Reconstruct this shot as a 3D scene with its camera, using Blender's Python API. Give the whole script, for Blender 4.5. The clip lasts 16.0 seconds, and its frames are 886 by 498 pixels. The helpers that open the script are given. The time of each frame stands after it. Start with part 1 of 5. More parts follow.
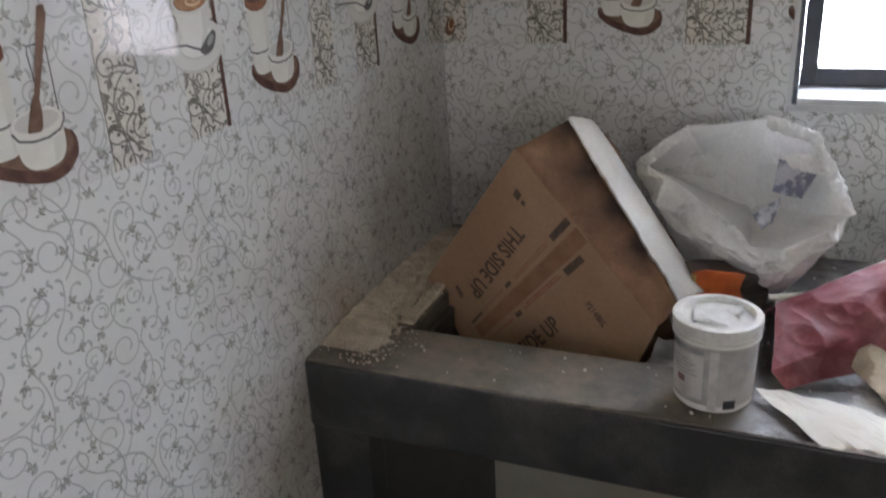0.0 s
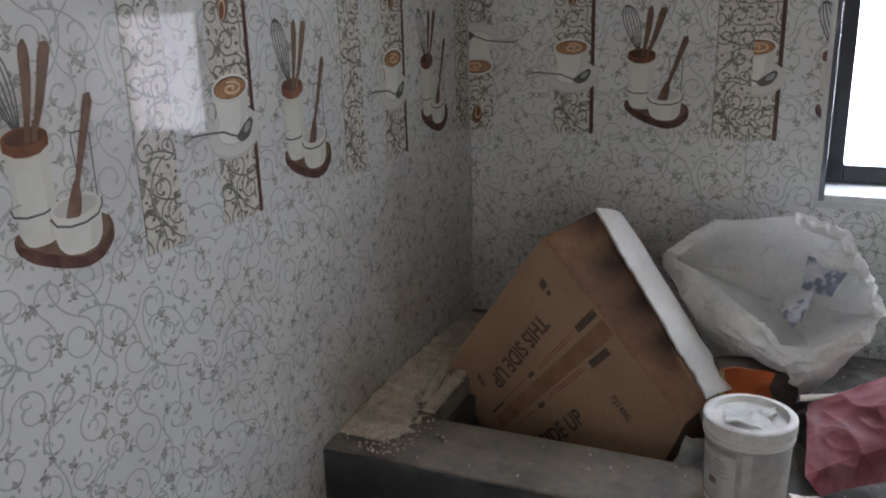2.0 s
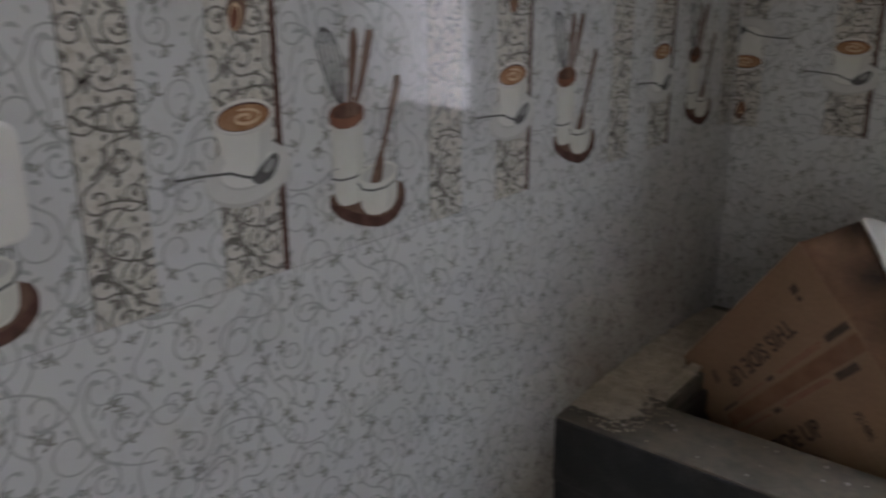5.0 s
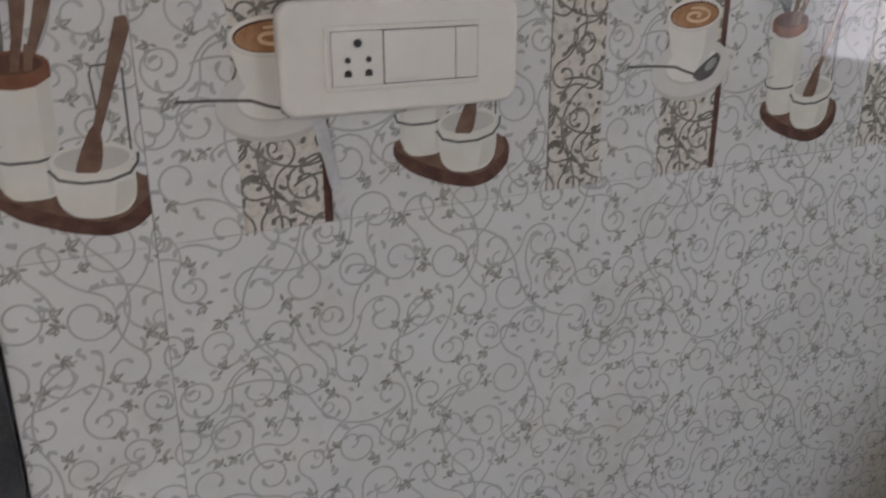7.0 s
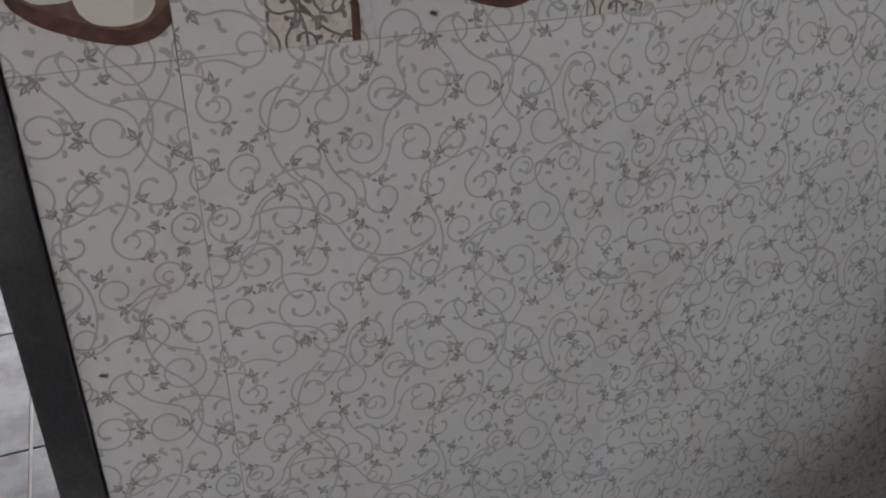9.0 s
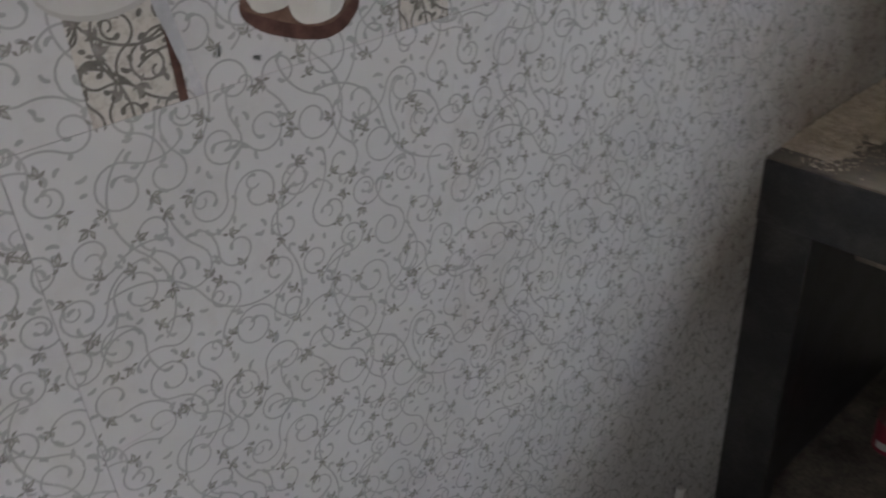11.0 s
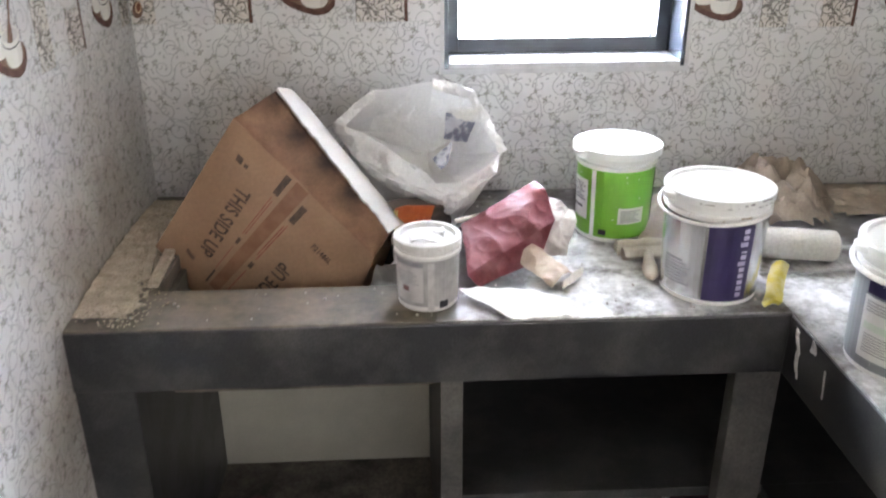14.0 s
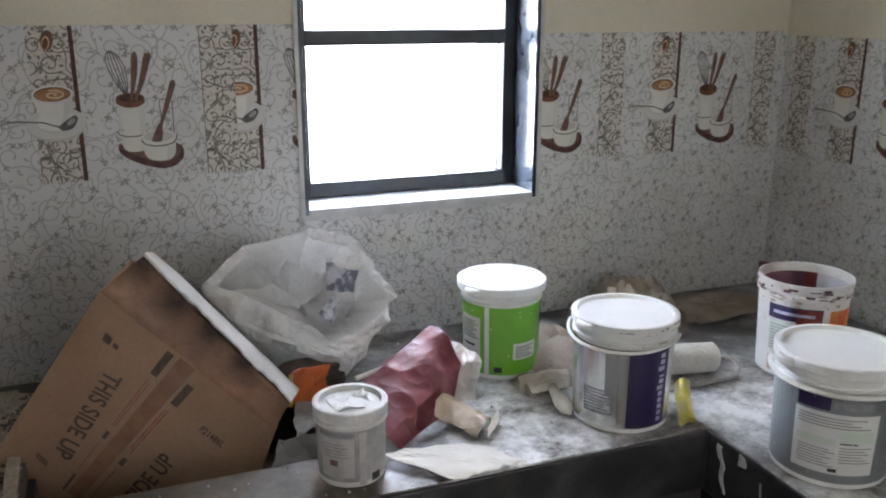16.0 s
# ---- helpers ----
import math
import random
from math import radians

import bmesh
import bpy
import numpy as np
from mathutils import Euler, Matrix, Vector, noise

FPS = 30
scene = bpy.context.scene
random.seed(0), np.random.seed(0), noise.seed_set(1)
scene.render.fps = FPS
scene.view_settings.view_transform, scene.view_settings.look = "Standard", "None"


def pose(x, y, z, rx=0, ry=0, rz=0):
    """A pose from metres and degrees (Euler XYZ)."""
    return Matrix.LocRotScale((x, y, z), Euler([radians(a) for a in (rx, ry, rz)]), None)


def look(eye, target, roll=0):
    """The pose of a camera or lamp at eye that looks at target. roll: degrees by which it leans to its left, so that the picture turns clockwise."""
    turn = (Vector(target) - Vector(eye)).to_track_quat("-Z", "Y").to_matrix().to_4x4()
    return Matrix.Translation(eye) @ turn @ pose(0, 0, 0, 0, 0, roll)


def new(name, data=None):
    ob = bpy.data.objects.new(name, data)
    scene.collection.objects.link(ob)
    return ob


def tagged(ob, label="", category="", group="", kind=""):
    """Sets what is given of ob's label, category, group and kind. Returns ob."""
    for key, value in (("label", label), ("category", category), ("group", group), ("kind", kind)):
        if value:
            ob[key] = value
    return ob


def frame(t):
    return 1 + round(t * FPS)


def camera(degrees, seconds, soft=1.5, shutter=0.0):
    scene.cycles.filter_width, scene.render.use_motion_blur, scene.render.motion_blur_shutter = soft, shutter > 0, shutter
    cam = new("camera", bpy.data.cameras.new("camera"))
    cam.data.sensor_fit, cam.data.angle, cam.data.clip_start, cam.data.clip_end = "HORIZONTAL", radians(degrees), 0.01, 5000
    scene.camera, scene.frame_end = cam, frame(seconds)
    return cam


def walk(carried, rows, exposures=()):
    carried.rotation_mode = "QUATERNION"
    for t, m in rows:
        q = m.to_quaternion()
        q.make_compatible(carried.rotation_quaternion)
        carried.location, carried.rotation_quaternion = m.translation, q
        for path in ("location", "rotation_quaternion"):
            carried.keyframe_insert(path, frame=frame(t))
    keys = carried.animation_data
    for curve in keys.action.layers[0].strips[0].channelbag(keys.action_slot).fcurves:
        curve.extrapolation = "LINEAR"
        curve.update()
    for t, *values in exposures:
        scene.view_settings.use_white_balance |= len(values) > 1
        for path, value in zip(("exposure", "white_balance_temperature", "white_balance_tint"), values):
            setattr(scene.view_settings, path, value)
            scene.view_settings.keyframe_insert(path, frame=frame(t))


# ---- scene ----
cam = camera(54.9, 16.0, soft=2.0, shutter=0.5)
PATH = [
    (0, (0.707, -1.685, 1.521), (-0.036, 0.017, 0.776), -3.2),
    (0.5, (0.697, -1.68, 1.534), (-0.079, 0.045, 0.884), -2.8),
    (1, (0.693, -1.678, 1.542), (-0.088, 0.065, 0.949), -2.3),
    (1.5, (0.692, -1.679, 1.54), (-0.095, 0.066, 0.958), -2.1),
    (2, (0.677, -1.68, 1.539), (-0.102, 0.068, 0.96), -1.7),
    (2.5, (0.682, -1.697, 1.544), (-0.1, 0.052, 0.971), -1.5),
    (3, (0.683, -1.694, 1.543), (-0.097, 0.06, 0.981), -1.5),
    (3.2, (0.692, -1.705, 1.545), (-0.093, 0.049, 0.992), -1.6),
    (5.3, (0.677, -1.787, 1.564), (-0.705, -0.47, 0.966), -1.4),
    (5.5, (0.685, -1.81, 1.544), (-0.813, -0.612, 0.977), -2.2),
    (6, (0.697, -1.85, 1.549), (-0.944, -0.884, 0.938), -1.8),
    (6.5, (0.714, -1.873, 1.53), (-0.976, -1.006, 0.905), -1.4),
    (7, (0.719, -1.883, 1.506), (-0.98, -1.078, 0.823), -0.2),
    (7.5, (0.722, -1.893, 1.482), (-0.989, -1.163, 0.747), 0.3),
    (8, (0.718, -1.893, 1.44), (-0.978, -1.176, 0.658), 0.5),
    (8.2, (0.717, -1.89, 1.438), (-0.966, -1.187, 0.617), 0.7),
    (10.3, (0.73, -1.868, 1.480), (-0.807, -1.088, 0.468), -4.5),
    (10.5, (0.704, -1.882, 1.492), (-0.764, -1.005, 0.454), -3.6),
    (11, (0.652, -1.932, 1.514), (-0.660, -0.842, 0.471), -4.0),
    (11.5, (0.594, -1.979, 1.504), (-0.439, -0.626, 0.455), -3.5),
    (12, (0.58, -1.994, 1.498), (-0.084, -0.44, 0.427), -2.9),
    (12.5, (0.583, -2.02, 1.5), (0.175, -0.38, 0.429), -3.0),
    (13, (0.591, -2.015, 1.513), (0.409, -0.301, 0.499), -1.8),
    (13.5, (0.597, -2.0, 1.544), (0.614, -0.204, 0.664), -0.2),
    (14, (0.586, -1.955, 1.573), (0.679, -0.132, 0.754), -0.2),
    (14.5, (0.6, -1.862, 1.578), (0.765, -0.017, 0.825), -0.0),
    (15, (0.573, -1.836, 1.578), (0.879, 0.025, 0.913), -0.7),
    (15.5, (0.429, -1.792, 1.58), (0.973, 0.041, 0.994), -0.3),
    (16, (0.312, -1.786, 1.585), (1.014, 0.006, 1.039), 0.1),
]
EXPOSURES = [(0.0, 0.75, 6200, 16), (1.5, 0.35, 6050, 16), (3.2, 0.6, 6050, 16), (5.3, -0.25, 6200, 17), (6.0, -0.05, 6350, 18), (6.6, 0.3, 6350, 18), (7.5, 0.4, 6350, 18), (8.2, 0.1, 6350, 18),
             (10.3, 0.15, 6300, 18), (11.5, 0.2, 6150, 17), (12.5, 1.05, 6050, 16), (13.3, 1.9, 6200, 17), (14.0, 1.85, 6200, 17), (15.0, 1.15, 6100, 17), (16.0, 0.9, 6000, 16)]
walk(cam, [(t, look(eye, target, roll)) for t, eye, target, roll in PATH], EXPOSURES)

# ---- world and light ----
world = bpy.data.worlds.new("sky")
scene.world = world
world.use_nodes = True
wn = world.node_tree
sky = wn.nodes.new("ShaderNodeTexSky")
sky.sky_type = "NISHITA"
sky.sun_disc = False
sky.sun_elevation = radians(50)
sky.sun_rotation = radians(150)
wn.links.new(sky.outputs[0], wn.nodes["Background"].inputs[0])
wn.nodes["Background"].inputs[1].default_value = 0.10
WINDOW_GLOW = 23.0     # pale buildings opposite
SKY_GLOW = 110.0       # bright sky above the lower ones
# weak fill for the cabinets and north wall, through an added south doorway
REAR_GLOW = 0.6
EAST_GLOW = 1.4     # fill through an added, unseen window in the east wall
HALL_GLOW = 8.0


# ---- materials ----
def material(name, colour, rough=0.6, metal=0.0, second=None, scale=8.0, lo=0.4, hi=0.65, bump=0.0, bump_scale=60.0,
             grain=0.0, grain_scale=180.0, spec=0.5, spread=0.0, rough2=None, alpha=1.0, emit=None):
    """A node material: two colours mixed by large noise, fine grain, bump, and a little change from object to object."""
    m = bpy.data.materials.new(name)
    m.use_nodes = True
    nt = m.node_tree
    b = nt.nodes["Principled BSDF"]
    b.inputs["Roughness"].default_value = rough
    b.inputs["Metallic"].default_value = metal
    b.inputs["Specular IOR Level"].default_value = spec
    co = nt.nodes.new("ShaderNodeTexCoord")
    out = None
    if second is not None:
        n = nt.nodes.new("ShaderNodeTexNoise")
        n.inputs["Scale"].default_value, n.inputs["Detail"].default_value = scale, 7.0
        n.inputs["Roughness"].default_value = 0.62
        nt.links.new(co.outputs["Object"], n.inputs["Vector"])
        r = nt.nodes.new("ShaderNodeValToRGB")
        r.color_ramp.elements[0].position, r.color_ramp.elements[1].position = lo, hi
        r.color_ramp.elements[0].color, r.color_ramp.elements[1].color = (*colour, 1), (*second, 1)
        nt.links.new(n.outputs[0], r.inputs[0])
        out = r.outputs[0]
        if rough2 is not None:
            mr = nt.nodes.new("ShaderNodeMapRange")
            mr.inputs["From Min"].default_value, mr.inputs["From Max"].default_value = lo, hi
            mr.inputs["To Min"].default_value, mr.inputs["To Max"].default_value = rough, rough2
            nt.links.new(n.outputs[0], mr.inputs["Value"])
            nt.links.new(mr.outputs[0], b.inputs["Roughness"])
    else:
        c = nt.nodes.new("ShaderNodeRGB")
        c.outputs[0].default_value = (*colour, 1)
        out = c.outputs[0]
    if grain:
        g = nt.nodes.new("ShaderNodeTexNoise")
        g.inputs["Scale"].default_value, g.inputs["Detail"].default_value = grain_scale, 4.0
        nt.links.new(co.outputs["Object"], g.inputs["Vector"])
        mr = nt.nodes.new("ShaderNodeMapRange")
        mr.inputs["From Min"].default_value, mr.inputs["From Max"].default_value = 0.3, 0.7
        mr.inputs["To Min"].default_value, mr.inputs["To Max"].default_value = 1 - grain, 1 + grain
        nt.links.new(g.outputs[0], mr.inputs["Value"])
        h = nt.nodes.new("ShaderNodeMix")
        h.data_type, h.blend_type = "RGBA", "MULTIPLY"
        h.inputs["Factor"].default_value = 1.0
        nt.links.new(out, h.inputs["A"])
        nt.links.new(mr.outputs[0], h.inputs["B"])
        out = h.outputs["Result"]
    if spread:
        oi = nt.nodes.new("ShaderNodeObjectInfo")
        mr = nt.nodes.new("ShaderNodeMapRange")
        mr.inputs["To Min"].default_value, mr.inputs["To Max"].default_value = 1 - spread, 1 + spread
        nt.links.new(oi.outputs["Random"], mr.inputs["Value"])
        h = nt.nodes.new("ShaderNodeMix")
        h.data_type, h.blend_type = "RGBA", "MULTIPLY"
        h.inputs["Factor"].default_value = 1.0
        nt.links.new(out, h.inputs["A"])
        nt.links.new(mr.outputs[0], h.inputs["B"])
        out = h.outputs["Result"]
    nt.links.new(out, b.inputs["Base Color"])
    if bump:
        n = nt.nodes.new("ShaderNodeTexNoise")
        n.inputs["Scale"].default_value, n.inputs["Detail"].default_value = bump_scale, 5.0
        nt.links.new(co.outputs["Object"], n.inputs["Vector"])
        bp = nt.nodes.new("ShaderNodeBump")
        bp.inputs["Strength"].default_value, bp.inputs["Distance"].default_value = bump, 0.004
        nt.links.new(n.outputs[0], bp.inputs["Height"])
        nt.links.new(bp.outputs[0], b.inputs["Normal"])
    if emit:
        b.inputs["Emission Color"].default_value = (*emit[0], 1)
        b.inputs["Emission Strength"].default_value = emit[1]
    return m


TILE_R = 0.045
M = {}
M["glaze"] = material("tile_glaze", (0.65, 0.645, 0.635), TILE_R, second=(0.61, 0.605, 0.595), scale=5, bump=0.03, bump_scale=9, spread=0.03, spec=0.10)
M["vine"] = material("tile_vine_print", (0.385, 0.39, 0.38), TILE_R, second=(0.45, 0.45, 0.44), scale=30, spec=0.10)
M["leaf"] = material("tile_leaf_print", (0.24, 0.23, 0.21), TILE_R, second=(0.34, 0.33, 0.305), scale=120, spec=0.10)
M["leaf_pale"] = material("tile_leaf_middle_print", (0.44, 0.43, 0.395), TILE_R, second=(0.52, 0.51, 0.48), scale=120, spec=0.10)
M["strip_leaf"] = material("tile_strip_leaf_print", (0.19, 0.175, 0.155), TILE_R, second=(0.30, 0.285, 0.255), scale=90, spec=0.10)
M["pot_shade"] = material("tile_pot_side_print", (0.585, 0.57, 0.52), TILE_R, second=(0.62, 0.605, 0.55), scale=25, spec=0.10)
M["saucer"] = material("tile_saucer_print", (0.62, 0.605, 0.575), TILE_R, second=(0.57, 0.555, 0.525), scale=18, spec=0.10)
M["cup_shade"] = material("tile_saucer_edge_print", (0.50, 0.485, 0.455), TILE_R, second=(0.55, 0.535, 0.505), scale=18, spec=0.10)
M["strip"] = material("tile_strip_print", (0.62, 0.585, 0.53), TILE_R, second=(0.38, 0.34, 0.285), scale=110, lo=0.48, hi=0.72, spec=0.10)
M["dark_vine"] = material("tile_dark_vine_print", (0.15, 0.138, 0.12), TILE_R, second=(0.22, 0.205, 0.185), scale=60, spec=0.10)
M["brown"] = material("tile_brown_print", (0.085, 0.045, 0.035), TILE_R, second=(0.13, 0.07, 0.055), scale=60, spec=0.10)
M["coffee"] = material("tile_coffee_print", (0.30, 0.15, 0.075), TILE_R, second=(0.42, 0.25, 0.14), scale=70, spec=0.10)
M["foam"] = material("tile_foam_print", (0.68, 0.50, 0.33), TILE_R, second=(0.60, 0.42, 0.27), scale=90, spec=0.10)
M["china"] = material("tile_china_print", (0.74, 0.72, 0.68), TILE_R, second=(0.68, 0.66, 0.61), scale=18, spec=0.10)
M["cream_pot"] = material("tile_pot_print", (0.68, 0.665, 0.61), TILE_R, second=(0.63, 0.61, 0.55), scale=25, spec=0.10)
M["wire"] = material("tile_wire_print", (0.10, 0.10, 0.10), TILE_R, second=(0.16, 0.15, 0.14), scale=60, spec=0.10)
M["steel_print"] = material("tile_steel_print", (0.28, 0.28, 0.27), TILE_R, second=(0.38, 0.38, 0.36), scale=60, spec=0.10)
M["wood_print"] = material("tile_wood_print", (0.19, 0.12, 0.085), TILE_R, second=(0.125, 0.075, 0.055), scale=60, spec=0.10)
M["rim_wood"] = material("tile_rim_wood_print", (0.20, 0.09, 0.055), TILE_R, second=(0.15, 0.065, 0.04), scale=60, spec=0.10)
M["dark_wood"] = material("tile_dark_wood_print", (0.075, 0.04, 0.028), TILE_R, second=(0.11, 0.06, 0.04), scale=60, spec=0.10)
M["grout"] = material("grout", (0.60, 0.59, 0.57), 0.9, second=(0.52, 0.51, 0.49), scale=20, bump=0.2)
M["paint"] = material("cream_wall_paint", (0.66, 0.61, 0.49), 0.55, second=(0.60, 0.55, 0.43), scale=3, bump=0.15, bump_scale=40, grain=0.04)
M["white_wall"] = material("white_plaster", (0.52, 0.505, 0.42), 0.8, second=(0.44, 0.425, 0.35), scale=4, bump=0.3, bump_scale=30, grain=0.05)
M["ceiling"] = material("white_ceiling_paint", (0.75, 0.74, 0.70), 0.8, second=(0.70, 0.69, 0.65), scale=2, bump=0.1)
M["granite"] = material("black_granite", (0.024, 0.024, 0.025), 0.34, second=(0.085, 0.082, 0.077), scale=9, lo=0.45, hi=0.78,
                        grain=0.35, grain_scale=300, rough2=0.6, bump=0.05)
M["granite_top"] = material("dusty_granite_top", (0.07, 0.072, 0.075), 0.34, second=(0.46, 0.46, 0.46), scale=6, lo=0.38, hi=0.64,
                            grain=0.2, grain_scale=200, rough2=0.75, bump=0.08)
M["granite_dusty"] = material("dusty_granite_ledge", (0.07, 0.062, 0.053), 0.45, second=(0.24, 0.205, 0.165), scale=9, lo=0.4, hi=0.62,
                              grain=0.3, grain_scale=160, rough2=0.9, bump=0.2)
M["granite_grey"] = material("dusty_granite_edge", (0.050, 0.048, 0.046), 0.5, second=(0.105, 0.098, 0.09), scale=10, grain=0.25, bump=0.1)
M["cab_floor"] = material("dusty_cabinet_slab", (0.19, 0.165, 0.138), 0.8, second=(0.05, 0.045, 0.04), scale=7, lo=0.45, hi=0.68, grain=0.3, grain_scale=120, bump=0.3)
M["sawdust"] = material("sawdust", (0.56, 0.49, 0.395), 0.95, second=(0.40, 0.335, 0.26), scale=30, grain=0.35, grain_scale=400, bump=0.8, bump_scale=220)
M["floor"] = material("dusty_floor", (0.10, 0.088, 0.075), 0.75, second=(0.045, 0.04, 0.036), scale=6, grain=0.3, grain_scale=90, bump=0.3)
M["stone_floor"] = material("grey_stone_floor", (0.13, 0.145, 0.16), 0.55, second=(0.04, 0.046, 0.052), scale=7, lo=0.4, hi=0.6, grain=0.2, bump=0.3, bump_scale=12)
M["alu"] = material("black_aluminium", (0.014, 0.017, 0.022), 0.4, second=(0.03, 0.034, 0.04), scale=14, grain=0.1)
M["reveal"] = material("polished_dark_reveal", (0.03, 0.036, 0.045), 0.2, second=(0.10, 0.11, 0.12), scale=9, lo=0.5, hi=0.8, bump=0.05)
M["sill"] = material("pale_marble_sill", (0.55, 0.55, 0.55), 0.3, second=(0.42, 0.42, 0.42), scale=20, bump=0.1)
M["plastic"] = material("white_switch_plastic", (0.78, 0.76, 0.71), 0.25, second=(0.74, 0.72, 0.67), scale=12)
M["hole"] = material("dark_socket_hole", (0.03, 0.03, 0.03), 0.6)
M["card"] = material("brown_cardboard", (0.31, 0.195, 0.12), 0.8, second=(0.26, 0.155, 0.092), scale=5, grain=0.07, grain_scale=140, bump=0.12, bump_scale=90)
M["card_burnt_shaded"] = material("scorched_shaded_cardboard", (0.30, 0.17, 0.095), 0.75, second=(0.17, 0.09, 0.055), scale=5, lo=0.36, hi=0.64, grain=0.1, bump=0.12)
M["card_pale"] = material("pale_cardboard_lining", (0.66, 0.64, 0.61), 0.7, second=(0.50, 0.45, 0.38), scale=6, lo=0.45, hi=0.75, bump=0.1, grain=0.05)
M["ink"] = material("dark_box_ink", (0.055, 0.035, 0.025), 0.7, second=(0.10, 0.06, 0.04), scale=90)
M["ink_red"] = material("red_box_ink", (0.22, 0.065, 0.04), 0.7, second=(0.30, 0.12, 0.07), scale=60)
M["tape"] = material("brown_parcel_tape", (0.235, 0.125, 0.078), 0.25, second=(0.28, 0.16, 0.10), scale=30, bump=0.15, bump_scale=40)
M["sack"] = material("white_plastic_sack", (0.82, 0.81, 0.795), 0.34, second=(0.74, 0.73, 0.715), scale=9, bump=0.18, bump_scale=55, grain=0.06)
def see_through(m, share):
    """Lets a share of the light through a thin sheet."""
    nt = m.node_tree
    b = nt.nodes["Principled BSDF"]
    t = nt.nodes.new("ShaderNodeBsdfTranslucent")
    nt.links.new(b.inputs["Base Color"].links[0].from_socket, t.inputs[0])
    mix = nt.nodes.new("ShaderNodeMixShader")
    mix.inputs[0].default_value = share
    nt.links.new(b.outputs[0], mix.inputs[1])
    nt.links.new(t.outputs[0], mix.inputs[2])
    nt.links.new(mix.outputs[0], nt.nodes["Material Output"].inputs[0])


see_through(M["sack"], 0.32)
M["sack_print"] = material("blue_sack_print", (0.20, 0.21, 0.29), 0.45, second=(0.55, 0.56, 0.62), scale=38, lo=0.48, hi=0.58)
M["orange"] = material("orange_packet", (0.50, 0.12, 0.03), 0.4, second=(0.36, 0.07, 0.025), scale=20)
M["dark_pack"] = material("dark_packet", (0.045, 0.036, 0.033), 0.6, second=(0.10, 0.075, 0.065), scale=20)
M["maroon"] = material("maroon_sheet", (0.145, 0.025, 0.033), 0.48, second=(0.265, 0.11, 0.115), scale=14, lo=0.45, hi=0.78, bump=0.25, bump_scale=60, grain=0.12)
M["offwhite"] = material("dusty_white_sheet", (0.55, 0.50, 0.47), 0.8, second=(0.62, 0.60, 0.57), scale=12, bump=0.3, grain=0.06)
M["kraft"] = material("tan_paper", (0.50, 0.42, 0.335), 0.8, second=(0.42, 0.34, 0.26), scale=14, bump=0.2, grain=0.06)
M["paper"] = material("white_paper", (0.74, 0.71, 0.65), 0.8, second=(0.68, 0.64, 0.57), scale=10, bump=0.2)
M["heap"] = material("crumpled_brown_sheet", (0.36, 0.30, 0.245), 0.7, second=(0.25, 0.20, 0.16), scale=11, bump=0.4, bump_scale=30, grain=0.1)
M["white_plastic"] = material("white_bucket_plastic", (0.78, 0.78, 0.76), 0.3, second=(0.73, 0.73, 0.71), scale=9, bump=0.04, bump_scale=30)
M["old_plastic"] = material("spattered_white_plastic", (0.70, 0.69, 0.66), 0.4, second=(0.46, 0.42, 0.37), scale=16, lo=0.52, hi=0.75, bump=0.1)
M["lid_dust"] = material("paint_dusted_lid", (0.60, 0.585, 0.56), 0.6, second=(0.73, 0.72, 0.70), scale=35, bump=0.3, bump_scale=60)
M["green"] = material("green_label", (0.16, 0.40, 0.025), 0.35, second=(0.145, 0.37, 0.025), scale=14)
M["silver"] = material("silver_bucket_wrap", (0.66, 0.66, 0.66), 0.22, metal=0.92, second=(0.58, 0.58, 0.58), scale=10)
M["grey_wrap"] = material("grey_bucket_wrap", (0.235, 0.25, 0.262), 0.30, metal=0.4, second=(0.19, 0.205, 0.215), scale=10)
M["can_grey"] = material("dusty_grey_wrap", (0.31, 0.30, 0.29), 0.6, second=(0.44, 0.425, 0.41), scale=18, bump=0.1)
M["purple"] = material("purple_label", (0.024, 0.016, 0.065), 0.4, second=(0.03, 0.02, 0.08), scale=20)
M["label_faded"] = material("faded_label", (0.50, 0.485, 0.47), 0.6, second=(0.36, 0.34, 0.33), scale=40, lo=0.45, hi=0.7, bump=0.1)
M["label_white"] = material("white_label", (0.68, 0.68, 0.66), 0.5, second=(0.62, 0.62, 0.60), scale=30)
M["label_mint"] = material("pale_green_label", (0.56, 0.63, 0.55), 0.5, second=(0.60, 0.66, 0.58), scale=30)
M["lilac"] = material("pale_lilac_ink", (0.56, 0.53, 0.66), 0.5, second=(0.36, 0.32, 0.46), scale=60)
M["text"] = material("grey_label_ink", (0.22, 0.22, 0.23), 0.6, second=(0.3, 0.3, 0.31), scale=60)
M["black_ink"] = material("black_label_ink", (0.025, 0.025, 0.03), 0.6)
M["red_label"] = material("dark_red_label", (0.16, 0.02, 0.02), 0.45, second=(0.24, 0.05, 0.03), scale=30)
M["orange_label"] = material("orange_red_label", (0.62, 0.10, 0.03), 0.45, second=(0.70, 0.42, 0.16), scale=22)
M["wine"] = material("wine_paint_film", (0.10, 0.03, 0.045), 0.5, second=(0.13, 0.05, 0.06), scale=18)
M["inside"] = material("pale_bucket_inside", (0.56, 0.55, 0.58), 0.5, second=(0.50, 0.50, 0.53), scale=10)
M["roller"] = material("painted_roller_nap", (0.62, 0.59, 0.53), 0.95, second=(0.68, 0.66, 0.62), scale=20, bump=0.7, bump_scale=160, grain=0.08)
M["steel"] = material("steel_wire", (0.45, 0.45, 0.45), 0.35, metal=0.9, second=(0.35, 0.34, 0.33), scale=30)
